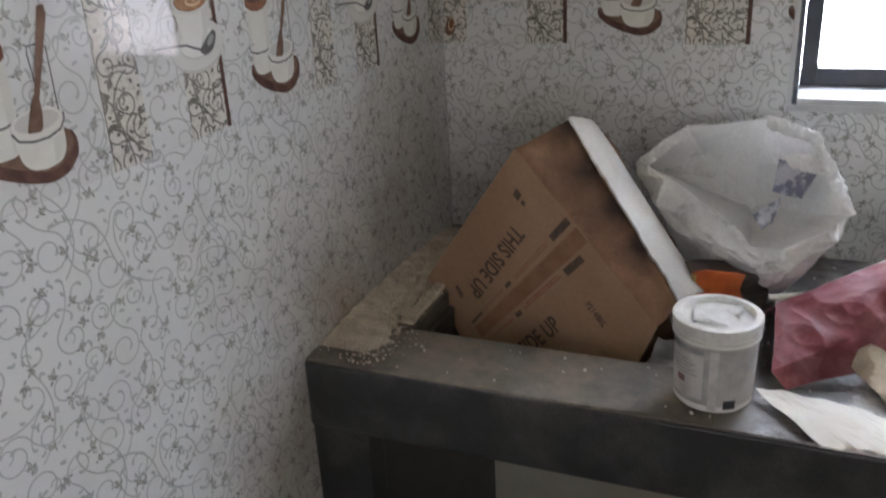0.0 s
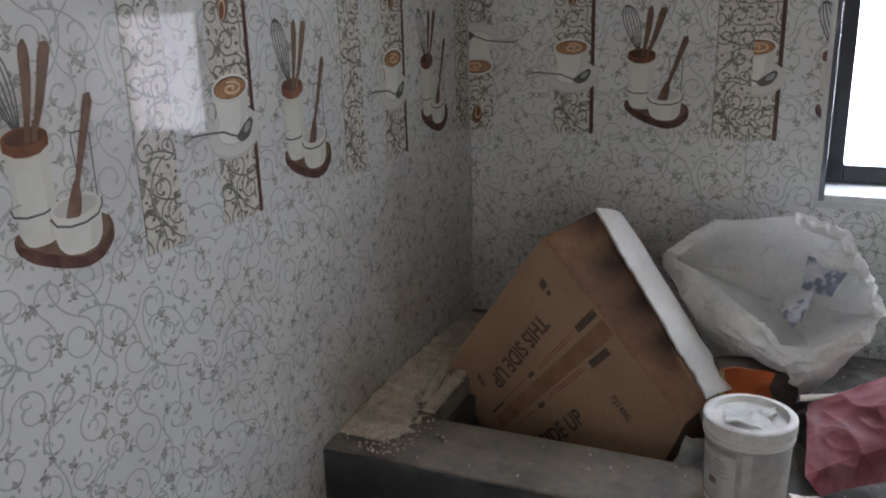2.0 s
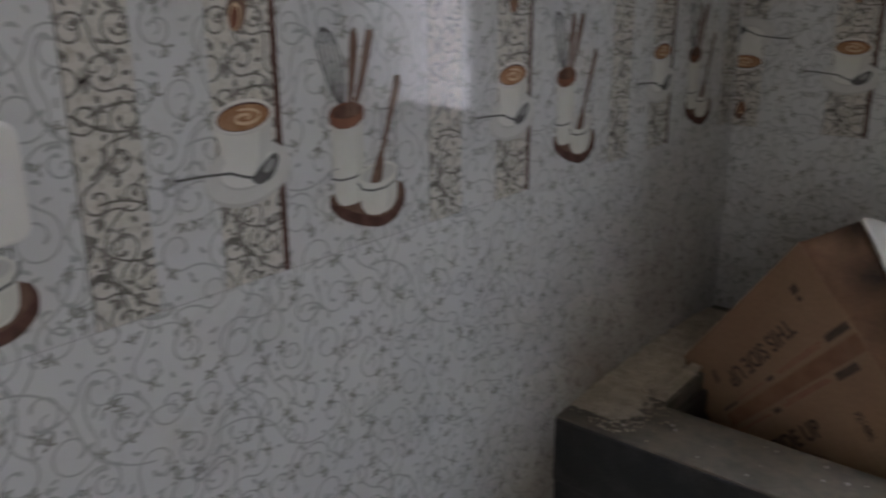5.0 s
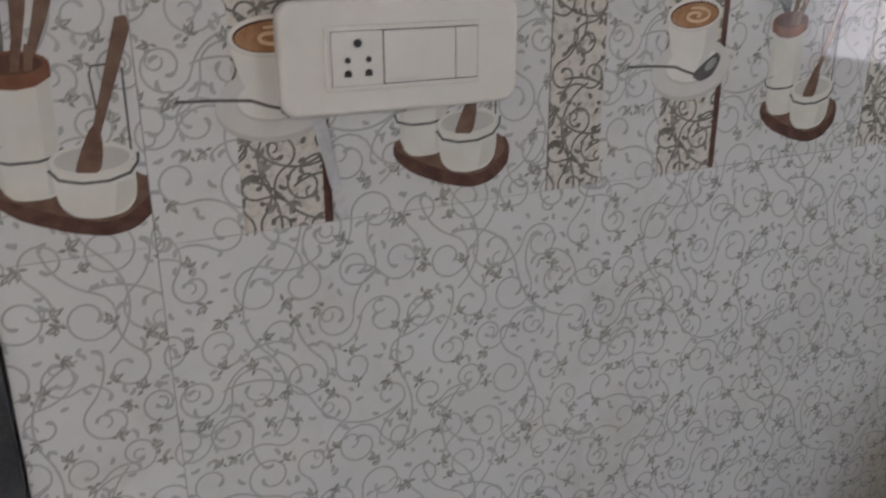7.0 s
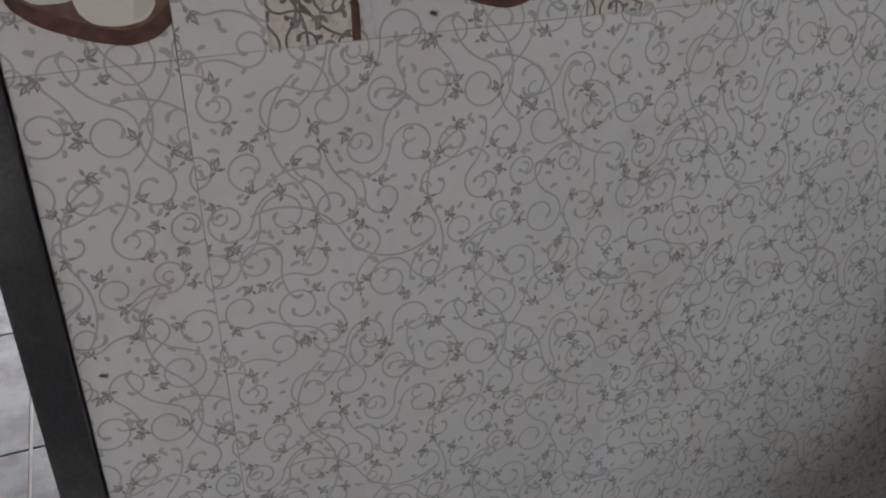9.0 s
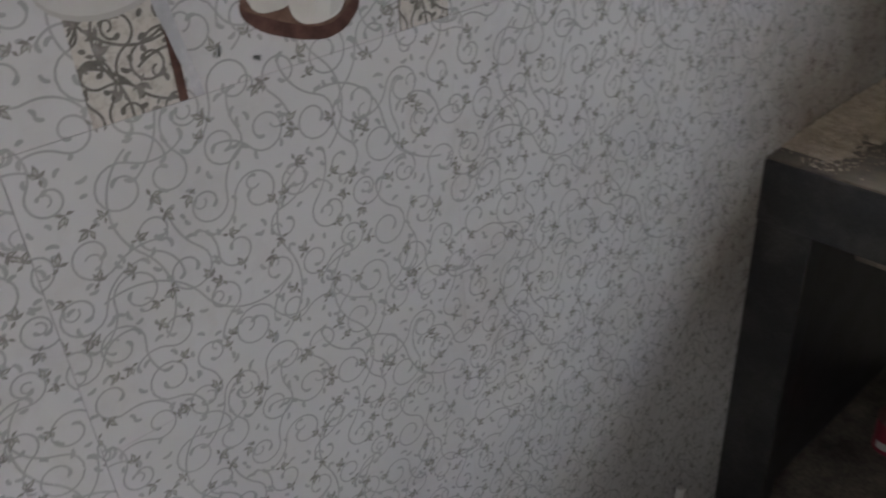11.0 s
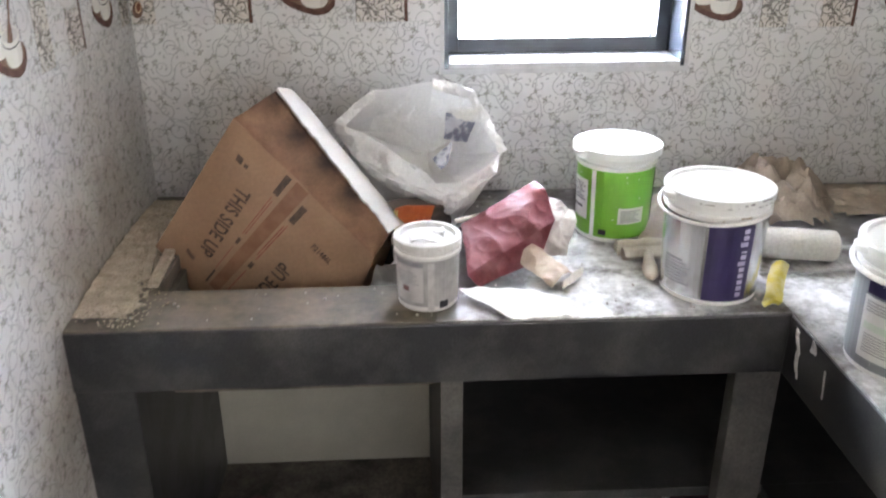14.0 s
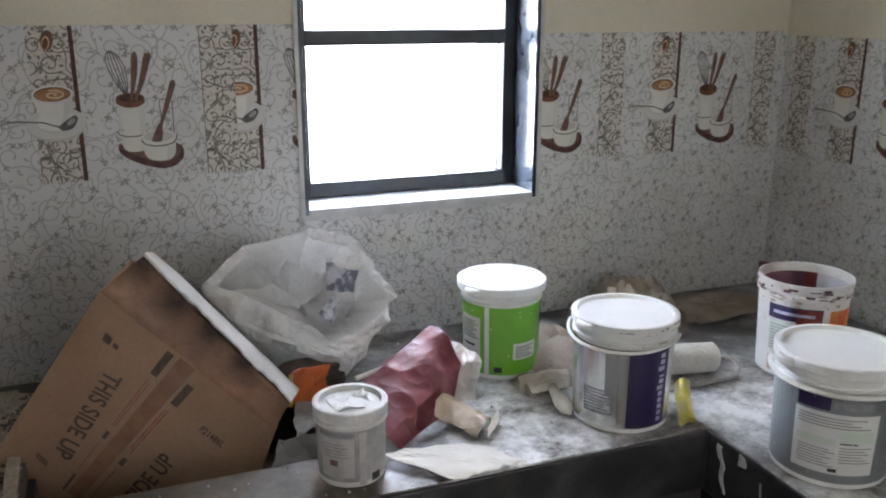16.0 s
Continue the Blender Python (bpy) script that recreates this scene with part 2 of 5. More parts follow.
M["brush"] = material("paint_caked_brush", (0.60, 0.55, 0.46), 0.9, second=(0.47, 0.41, 0.33), scale=22, bump=0.5, bump_scale=70)
M["yellow"] = material("yellow_sponge", (0.52, 0.43, 0.06), 0.8, second=(0.60, 0.57, 0.36), scale=25, bump=0.3)
M["dull_lid"] = material("dusty_maroon_lid", (0.14, 0.055, 0.055), 0.7, second=(0.20, 0.12, 0.11), scale=40, bump=0.1)
M["pot_red"] = material("red_tin", (0.26, 0.03, 0.05), 0.4, second=(0.32, 0.02, 0.05), scale=20)
M["pvc"] = material("grey_pvc", (0.62, 0.62, 0.61), 0.4, second=(0.54, 0.54, 0.53), scale=20)
M["film"] = material("clear_peeling_film", (0.48, 0.49, 0.51), 0.2, second=(0.62, 0.62, 0.63), scale=60, bump=0.5, bump_scale=90)


def add_patch(m, spots, colour, scale=16, lo=0.46, hi=0.78, place_of="Object"):
    """Mixes a colour in round some places of a surface, for powder, dust, scorch or painted shade: a ragged patch that
    thins out.
    """
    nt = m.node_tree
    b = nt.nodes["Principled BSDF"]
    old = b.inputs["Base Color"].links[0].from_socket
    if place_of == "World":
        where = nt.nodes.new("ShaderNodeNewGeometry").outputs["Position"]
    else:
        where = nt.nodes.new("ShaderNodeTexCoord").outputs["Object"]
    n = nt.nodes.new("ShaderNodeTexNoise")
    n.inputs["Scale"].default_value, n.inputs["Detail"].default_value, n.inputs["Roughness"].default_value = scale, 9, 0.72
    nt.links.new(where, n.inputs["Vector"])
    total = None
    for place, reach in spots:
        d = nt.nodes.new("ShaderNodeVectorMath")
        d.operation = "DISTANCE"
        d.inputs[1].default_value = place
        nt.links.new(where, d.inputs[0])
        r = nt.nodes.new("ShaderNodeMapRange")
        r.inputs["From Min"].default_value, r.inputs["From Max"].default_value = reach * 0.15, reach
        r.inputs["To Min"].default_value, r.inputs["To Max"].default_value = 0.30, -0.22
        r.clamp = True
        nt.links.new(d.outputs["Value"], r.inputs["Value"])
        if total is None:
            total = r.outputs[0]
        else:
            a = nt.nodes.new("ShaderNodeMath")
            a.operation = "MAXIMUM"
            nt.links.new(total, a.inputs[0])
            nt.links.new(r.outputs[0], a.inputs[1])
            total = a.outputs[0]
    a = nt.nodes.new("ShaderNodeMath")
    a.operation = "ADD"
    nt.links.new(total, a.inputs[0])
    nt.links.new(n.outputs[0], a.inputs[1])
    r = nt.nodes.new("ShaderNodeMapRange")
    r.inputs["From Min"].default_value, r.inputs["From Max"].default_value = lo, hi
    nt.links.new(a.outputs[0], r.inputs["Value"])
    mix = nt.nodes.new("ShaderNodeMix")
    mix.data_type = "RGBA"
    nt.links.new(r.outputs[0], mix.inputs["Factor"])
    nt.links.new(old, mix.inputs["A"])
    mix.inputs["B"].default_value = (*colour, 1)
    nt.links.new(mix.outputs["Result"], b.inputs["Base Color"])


add_patch(M["granite_top"], [((0.985, -0.53, 0.85), 0.30), ((1.02, -0.42, 0.85), 0.26), ((1.45, -0.62, 0.85), 0.34), ((1.36, -0.45, 0.85), 0.22), ((0.88, -0.62, 0.85), 0.20),
                             ((1.33, -1.0, 0.85), 0.28), ((1.20, -0.30, 0.85), 0.22)], (0.77, 0.77, 0.76), 14, 0.45, 0.74)
add_patch(M["granite_top"], [((0.05, -0.55, 0.85), 0.45), ((0.32, -0.58, 0.85), 0.40), ((0.50, -0.60, 0.85), 0.30), ((0.3, -0.05, 0.85), 0.5)], (0.10, 0.088, 0.074), 9, 0.22, 0.42)
add_patch(M["granite_top"], [((0.05, -0.50, 0.85), 0.40), ((0.22, -0.59, 0.85), 0.34), ((0.42, -0.58, 0.85), 0.30), ((0.58, -0.57, 0.85), 0.18)], (0.23, 0.195, 0.155), 24, 0.60, 0.92)
# scorch along the front flap's lip, with the shade there painted in
add_patch(M["card_burnt_shaded"], [((0.080, 0.058, 0.026), 0.10), ((0.125, 0.032, -0.027), 0.10), ((0.175, 0.0, -0.086), 0.085), ((0.222, -0.030, -0.141), 0.06)], (0.034, 0.018, 0.014), 4, 0.36, 0.82)
# brown building dust on the tiles above the sink corner, corner shade painted in
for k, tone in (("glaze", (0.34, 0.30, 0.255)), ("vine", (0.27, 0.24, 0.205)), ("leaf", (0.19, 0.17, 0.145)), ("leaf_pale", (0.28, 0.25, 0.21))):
    add_patch(M[k], [((0.0, -0.50, 0.88), 0.42), ((0.0, -0.30, 0.98), 0.36), ((0.0, -0.66, 0.72), 0.34)], tone, 5, 0.30, 0.95, "World")


def glow(name, colour, strength):
    m = bpy.data.materials.new(name)
    m.use_nodes = True
    nt = m.node_tree
    nt.nodes.remove(nt.nodes["Principled BSDF"])
    e = nt.nodes.new("ShaderNodeEmission")
    e.inputs[0].default_value, e.inputs[1].default_value = (*colour, 1), strength
    nt.links.new(e.outputs[0], nt.nodes["Material Output"].inputs[0])
    return m


def glass():
    m = bpy.data.materials.new("window_glass")
    m.use_nodes = True
    b = m.node_tree.nodes["Principled BSDF"]
    b.inputs["Transmission Weight"].default_value, b.inputs["Roughness"].default_value = 1.0, 0.0
    b.inputs["IOR"].default_value = 1.45
    return m


M["glass"] = glass()


# ---- mesh helpers ----
def link_mesh(name, verts, faces, mats, face_mats=None, parent=None, m=None, label="", smooth=False):
    me = bpy.data.meshes.new(name)
    me.from_pydata(verts, [], faces)
    for k in mats:
        me.materials.append(M[k])
    if face_mats is not None:
        me.polygons.foreach_set("material_index", face_mats)
    if smooth:
        me.polygons.foreach_set("use_smooth", [True] * len(me.polygons))
    me.update()
    ob = new(name, me)
    if m is not None:
        ob.matrix_basis = m
    if parent is not None:
        ob.parent = parent
    if label:
        tagged(ob, label)
    return ob


def part(name, bm, mat, parent=None, label="", m=None, smooth=False):
    """Links a bmesh as one mesh object, under a thing or a part where one is given."""
    me = bpy.data.meshes.new(name)
    bmesh.ops.recalc_face_normals(bm, faces=bm.faces)
    if smooth:
        for f in bm.faces:
            f.smooth = True
    bm.to_mesh(me)
    bm.free()
    me.materials.append(M[mat])
    ob = new(name, me)
    if m is not None:
        ob.matrix_basis = m
    if parent is not None:
        ob.parent = parent
    if label:
        tagged(ob, label)
    return ob


def thing(name, m, label, category, group="", kind=""):
    ob = new(name)
    ob.empty_display_size = 0.05
    ob.matrix_basis = m
    return tagged(ob, label, category, group, kind)


def box(x0, x1, y0, y1, z0, z1, bevel=0.0, bm=None):
    bm = bm or bmesh.new()
    r = bmesh.ops.create_cube(bm, size=1.0)
    bmesh.ops.scale(bm, vec=(x1 - x0, y1 - y0, z1 - z0), verts=r["verts"])
    bmesh.ops.translate(bm, vec=((x0 + x1) / 2, (y0 + y1) / 2, (z0 + z1) / 2), verts=r["verts"])
    if bevel:
        edges = {e for v in r["verts"] for e in v.link_edges}
        bmesh.ops.bevel(bm, geom=list(edges), offset=bevel, segments=2, affect="EDGES", profile=0.6)
    return bm


def lathe(profile, n=48, close_bottom=True, close_top=False, wobble=0.0):
    bm = bmesh.new()
    rings = []
    for r, z in profile:
        rings.append([bm.verts.new((r * math.cos(2 * math.pi * k / n) * (1 + wobble * math.sin(3 * 2 * math.pi * k / n + z * 30)),
                                    r * math.sin(2 * math.pi * k / n), z)) for k in range(n)])
    for a, b in zip(rings, rings[1:]):
        for k in range(n):
            bm.faces.new((a[k], a[(k + 1) % n], b[(k + 1) % n], b[k]))
    if close_bottom:
        bm.faces.new(rings[0][::-1])
    if close_top:
        bm.faces.new(rings[-1])
    return bm


def tube(points, radius, n=8, ends=True):
    """A round bar along a line of points; radius may be a list."""
    bm = bmesh.new()
    pts = [Vector(p) for p in points]
    rings = []
    for i, p in enumerate(pts):
        d = (pts[min(i + 1, len(pts) - 1)] - pts[max(i - 1, 0)]).normalized()
        u = d.cross(Vector((0, 0, 1)))
        if u.length < 1e-3:
            u = d.cross(Vector((0, 1, 0)))
        u.normalize()
        w = d.cross(u)
        r = radius[i] if isinstance(radius, (list, tuple)) else radius
        rings.append([bm.verts.new(p + r * (u * math.cos(2 * math.pi * k / n) + w * math.sin(2 * math.pi * k / n))) for k in range(n)])
    for a, b in zip(rings, rings[1:]):
        for k in range(n):
            bm.faces.new((a[k], a[(k + 1) % n], b[(k + 1) % n], b[k]))
    if ends:
        bm.faces.new(rings[0][::-1])
        bm.faces.new(rings[-1])
    return bm


def wrap(radius, a0, a1, z0, z1, out=0.0008, n=None, bm=None):
    """A thin curved sheet round a bucket between two angles (degrees); radius(z) is the bucket's own."""
    bm = bm or bmesh.new()
    n = n or max(2, int(abs(a1 - a0) / 6))
    rows = []
    for z in (z0, z1):
        rows.append([bm.verts.new(((radius(z) + out) * math.cos(radians(a0 + (a1 - a0) * k / n)),
                                   (radius(z) + out) * math.sin(radians(a0 + (a1 - a0) * k / n)), z)) for k in range(n + 1)])
    for k in range(n):
        bm.faces.new((rows[0][k], rows[0][k + 1], rows[1][k + 1], rows[1][k]))
    return bm


def sheet(fn, nu, nv, thick, rough=0.0, seed=0.0, freq=14.0, ridge=0.0):
    """A crumpled sheet: fn(u, v) gives its middle, noise its dents, ridge its sharp creases, and it has real thickness."""
    bm = bmesh.new()
    grid = []
    for i in range(nu + 1):
        row = []
        for j in range(nv + 1):
            p = Vector(fn(i / nu, j / nv))
            q = p * freq + Vector((seed, seed * 1.7, seed * 0.3))
            d = Vector((noise.noise(q), noise.noise(q + Vector((31, 0, 0))), noise.noise(q + Vector((0, 57, 0)))))
            fine = q * 2.4
            d += 0.35 * Vector((noise.noise(fine), noise.noise(fine + Vector((7, 0, 3))), noise.noise(fine + Vector((0, 3, 11)))))
            p = p + d * rough
            if ridge:
                r1, r2 = abs(noise.noise(q * 1.3 + Vector((2, 8, 1)))), abs(noise.noise(q * 3.1 + Vector((5, 0, 9))))
                p = p + Vector((0.3, -0.6, 0.75)) * ridge * (0.8 - 2.0 * r1 - 0.8 * r2)
            row.append(bm.verts.new(p))
        grid.append(row)
    for i in range(nu):
        for j in range(nv):
            bm.faces.new((grid[i][j], grid[i + 1][j], grid[i + 1][j + 1], grid[i][j + 1]))
    bmesh.ops.recalc_face_normals(bm, faces=bm.faces)
    bmesh.ops.solidify(bm, geom=list(bm.faces), thickness=thick)
    return bm


def letters(text, size, squeeze, parent, mat, m, name="lettering", fat=0.0):
    cu = bpy.data.curves.new("lettering", "FONT")
    cu.body, cu.size, cu.align_x, cu.align_y = text, size, "CENTER", "CENTER"
    cu.extrude, cu.offset, cu.space_character = 0.0004, fat, 1.05
    ob = bpy.data.objects.new("lettering", cu)
    scene.collection.objects.link(ob)
    me = bpy.data.meshes.new_from_object(ob.evaluated_get(bpy.context.evaluated_depsgraph_get()))
    bpy.data.objects.remove(ob)
    bpy.data.curves.remove(cu)
    for v in me.vertices:
        v.co.x *= squeeze
    me.materials.clear()
    me.materials.append(M[mat])
    o = new(name, me)
    o.matrix_basis = m
    o.parent = parent
    return o


def interp(corners, u, v):
    a, b, c, d = (Vector(p) for p in corners)
    return (a * (1 - u) + b * u) * (1 - v) + (d * (1 - u) + c * u) * v


# ---- large structure ----
RX = 1.965          # face of the wall with the long worktop
TOP = 0.85          # worktop
FRONT = -0.653      # front of the short worktop
LEGX = 1.274        # front of the long worktop
CEIL = 2.75
SOUTH = -3.4
WX0, WX1, WZ0, WZ1 = 0.687, 1.25, 1.146, 2.05
JAMB = -1.942
EY0, EY1 = -3.25, -2.12
T = 0.012           # tile and bed
ZL, ZB1, ZB2, ZR = 1.262, 1.256, 1.233, 1.222


def wall_blocks(name, blocks, mat, label, category="wall"):
    bm = bmesh.new()
    for b in blocks:
        box(*b, bm=bm)
    return tagged(part(name, bm, mat), label, category, kind="structure")


def slabs(name, blocks, mats, label, category):
    vs, fs, fm = [], [], []
    for (x0, x1, y0, y1, z0, z1), k in blocks:
        o = len(vs)
        vs += [(x, y, z) for x in (x0, x1) for y in (y0, y1) for z in (z0, z1)]
        for f in ((0, 1, 3, 2), (4, 6, 7, 5), (0, 4, 5, 1), (2, 3, 7, 6), (0, 2, 6, 4), (1, 5, 7, 3)):
            fs.append(tuple(o + i for i in f))
            fm.append(k)
    return tagged(link_mesh(name, vs, fs, mats, fm), label, category, kind="structure")


# lower part of each wall is set back by the tile's thickness; painted plaster stands proud above it
zt = 0.295
wall_west = slabs("wall_west", [((-0.20, -T, JAMB, 0.0, 0.0, ZL + zt), 0), ((-0.20, 0.002, JAMB, 0.0, ZL + zt, CEIL), 1),
                                ((-0.20, 0.002, -2.95, JAMB - 0.04, 2.15, CEIL), 1), ((-0.20, 0.002, SOUTH, -2.95, 0.0, CEIL), 1)],
                  ["grout", "paint"], "cream painted wall above a printed tile dado", "wall")
wall_north = slabs("wall_north", [((-0.20, WX0, T, 0.36, 0.0, ZB1 + zt), 0), ((WX1, RX + 0.2, T, 0.36, 0.0, ZB2 + zt), 0),
                                  ((WX0, WX1, T, 0.36, TOP, WZ0), 0), ((WX0, WX1, T, 0.36, 0.0, TOP), 2),
                                  ((-0.20, WX0, -0.002, 0.36, ZB1 + zt, CEIL), 1), ((WX1, RX + 0.2, -0.002, 0.36, ZB2 + zt, CEIL), 1),
                                  ((WX0, WX1, -0.002, 0.36, WZ1, CEIL), 1)],
                   ["grout", "paint", "white_wall"], "cream painted wall above printed tiles with a window", "wall")
# the window gap here is unseen, added to let fill onto the west wall
wall_east = slabs("wall_east", [((RX + T, RX + 0.2, EY1, T, 0.0, ZR + zt), 0), ((RX - 0.002, RX + 0.2, EY1, -0.002, ZR + zt, CEIL), 1),
                                ((RX - 0.002, RX + 0.2, SOUTH, EY0, 0.0, CEIL), 1), ((RX - 0.002, RX + 0.2, EY0, EY1, 0.0, 0.95), 1),
                                ((RX - 0.002, RX + 0.2, EY0, EY1, 2.1, CEIL), 1)],
                  ["grout", "paint"], "cream painted wall above a printed tile dado with an added unseen window", "wall")
# unseen wall; its doorway is added to admit the south fill
wall_blocks("wall_south", [(-3.4, 0.35, SOUTH - 0.2, SOUTH, 0, CEIL), (1.75, RX + 0.2, SOUTH - 0.2, SOUTH, 0, CEIL),
                           (0.35, 1.75, SOUTH - 0.2, SOUTH, 2.15, CEIL)], "paint", "cream painted wall with an added unseen doorway")
wall_blocks("wall_hall_west", [(-3.4, -3.2, SOUTH, -2.9, 0, CEIL), (-3.4, -3.2, -1.3, 0.16, 0, CEIL), (-3.4, -3.2, -2.9, -1.3, 0, 0.4),
                               (-3.4, -3.2, -2.9, -1.3, 2.15, CEIL)], "paint", "cream painted hall wall with a wide window")
wall_blocks("wall_hall_north", [(-3.2, -0.2, -0.04, 0.16, 0, CEIL)], "paint", "cream painted hall wall")
tagged(part("ceiling", box(-3.4, RX + 0.2, SOUTH - 0.2, 0.16, CEIL, CEIL + 0.12), "ceiling"), "plain white painted ceiling", "ceiling", kind="structure")
tagged(part("floor", box(0.0, RX + 0.2, SOUTH - 0.2, 0.16, -0.1, 0.0), "floor"), "dusty dark floor under building dirt", "floor", kind="structure")
hall_floor = tagged(part("floor_hall", box(-3.4, 0.0, SOUTH - 0.2, 0.16, -0.1, -0.006), "grout"), "grey polished stone slabs with pale joints", "floor", kind="structure")
slab_proto = None
for i in range(5):
    for j in range(6):
        x0, y0 = -3.2 + i * 0.62 + 0.08, SOUTH + j * 0.6
        if slab_proto is None:
            slab_proto = part("stone_slab", box(0.0, 0.612, 0.0, 0.592, -0.02, 0.0, 0.002), "stone_floor", hall_floor, m=pose(x0, y0, 0))
        else:
            s = new("stone_slab", slab_proto.data)
            s.parent, s.matrix_basis = hall_floor, pose(x0, y0, 0)

# black granite jamb at the end of the tiled wall
jamb = tagged(part("door_jamb", box(-0.21, 0.008, JAMB - 0.04, JAMB - 0.001, 0.0, 2.15, 0.002), "granite"), "black granite jamb of the doorway", "door jamb", kind="structure")

# daylight outside the window and hall; added fill panels beyond the south and east openings
M["glow_window"] = glow("daylight_window", (0.93, 0.96, 1.0), WINDOW_GLOW)
M["glow_sky"] = glow("daylight_sky", (0.82, 0.91, 1.0), SKY_GLOW)
M["glow_rear"] = glow("fill_glow_south", (1.0, 0.97, 0.93), REAR_GLOW)
M["glow_east"] = glow("fill_glow_east", (1.0, 0.975, 0.93), EAST_GLOW)
M["glow_hall"] = glow("daylight_hall", (0.96, 0.96, 0.96), HALL_GLOW)
for nm, b, k in (("backdrop", (-9.0, 11.0, 2.6, 2.62, -3.0, 2.4), "glow_window"), ("backdrop_sky", (-9.0, 11.0, 2.6, 2.62, 2.4, 9.0), "glow_sky"), ("backdrop_balcony", (-2.0, 4.0, -6.2, -6.18, -1.5, 4.5), "glow_rear"), ("backdrop_east", (4.2, 4.22, -7.0, 2.0, -1.0, 5.0), "glow_east"),
                 ("backdrop_hall", (-5.6, -5.58, -5.0, 1.0, -1.0, 4.5), "glow_hall")):
    tagged(part(nm, box(*b), k), "overexposed white glow panel outside the opening", "backdrop", kind="structure")

# window: dark reveal, pale sill and edge trim, black sliding frame with panes
win = thing("window_1", pose(0, 0, 0), "black aluminium sliding window in a dark polished reveal", "window", kind="structure")
part("reveal", box(WX0, WX0 + 0.012, -0.004, 0.158, WZ0, WZ1, 0.001), "reveal", win)
part("reveal", box(WX1 - 0.012, WX1, -0.004, 0.158, WZ0, WZ1, 0.001), "reveal", win)
part("reveal", box(WX0 + 0.012, WX1 - 0.012, -0.004, 0.158, WZ1 - 0.012, WZ1, 0.001), "reveal", win)
part("window_sill", box(WX0 + 0.012, WX1 - 0.012, -0.008, 0.158, WZ0, WZ0 + 0.016, 0.003), "sill", win, "pale dusty marble sill")
for b in ((WX0 - 0.006, WX0 + 0.003, -0.007, -0.0045, WZ0 - 0.004, WZ1), (WX1 - 0.003, WX1 + 0.006, -0.007, -0.0045, WZ0 - 0.004, WZ1),
          (WX0 - 0.006, WX1 + 0.006, -0.011, -0.0085, WZ0 - 0.008, WZ0 + 0.004)):
    part("edge_trim", box(*b), "sill", win, "pale edge trim")
FY0, FY1 = 0.102, 0.140
fx0, fx1, fz0, fz1 = WX0 + 0.0125, WX1 - 0.0125, WZ0 + 0.0165, WZ1 - 0.0125
frame_part = part("window_frame", box(fx0, fx0 + 0.030, FY0, FY1, fz0, fz1, 0.002), "alu", win)
part("window_frame", box(fx1 - 0.030, fx1, FY0, FY1, fz0, fz1, 0.002), "alu", win)
part("window_frame", box(fx0 + 0.030, fx1 - 0.030, FY0, FY1, fz0, fz0 + 0.035, 0.002), "alu", win)
part("window_frame", box(fx0 + 0.030, fx1 - 0.030, FY0, FY1, fz1 - 0.03, fz1, 0.002), "alu", win)
part("transom", box(fx0 + 0.030, fx1 - 0.030, FY0, FY1, 1.502, 1.536, 0.002), "alu", win)
part("bead", box(fx1 - 0.0445, fx1 - 0.0405, FY0 + 0.006, FY1 - 0.006, fz0 + 0.035, 1.502), "alu", win)
for z0, z1 in ((fz0 + 0.035, 1.502), (1.536, fz1 - 0.03)):
    p = part("pane", box(fx0 + 0.030, fx1 - 0.030, 0.122, 0.126, z0, z1), "glass", win)
    p.visible_shadow = False


# ---- worktops ----
SX0, SX1, SY0, SY1, SB = 0.128, 0.64, -0.506, -0.10, 0.655
AZ = 0.726
wt = thing("kitchen_worktop", pose(0, 0, 0), "dust-covered black granite kitchen worktop with an empty sink cut-out", "worktop")
part("top_slab", box(0.0, SX1, FRONT, SY0, TOP - 0.03, TOP, 0.003), "granite_top", wt, "dirty granite strip before the sink")
part("top_slab", box(0.0, SX0, SY0, 0.0, TOP - 0.03, TOP, 0.002), "granite_top", wt)
part("top_slab", box(SX0, SX1, SY1, 0.0, TOP - 0.03, TOP, 0.002), "granite_top", wt)
part("top_slab", box(SX1, LEGX, FRONT, 0.0, TOP - 0.03, TOP, 0.002), "granite_top", wt, "granite slab whitened by paint dust")
part("top_slab", box(LEGX, RX, -2.7, 0.0, TOP - 0.03, TOP, 0.003), "granite_top", wt, "granite slab whitened by paint dust")
part("apron", box(0.0, LEGX + 0.02, FRONT - 0.004, FRONT + 0.02, AZ, TOP - 0.004, 0.004), "granite", wt, "black granite front edge")
part("apron", box(LEGX - 0.004, LEGX + 0.02, -2.7, FRONT - 0.004, AZ, TOP - 0.004, 0.004), "granite", wt, "black granite front edge")
part("basin", box(SX0, SX0 + 0.012, SY0, SY1, SB, TOP - 0.03), "granite_grey", wt)
part("basin", box(SX1 - 0.012, SX1, SY0, SY1, SB, TOP - 0.03), "granite_grey", wt)
part("basin", box(SX0 + 0.012, SX1 - 0.012, SY0, SY0 + 0.012, SB, TOP - 0.03), "granite_grey", wt)
part("basin", box(SX0 + 0.012, SX1 - 0.012, SY1 - 0.012, SY1, SB, TOP - 0.03), "granite_grey", wt)
part("basin", box(SX0, SX1, SY0, SY1, SB - 0.03, SB), "granite_dusty", wt)

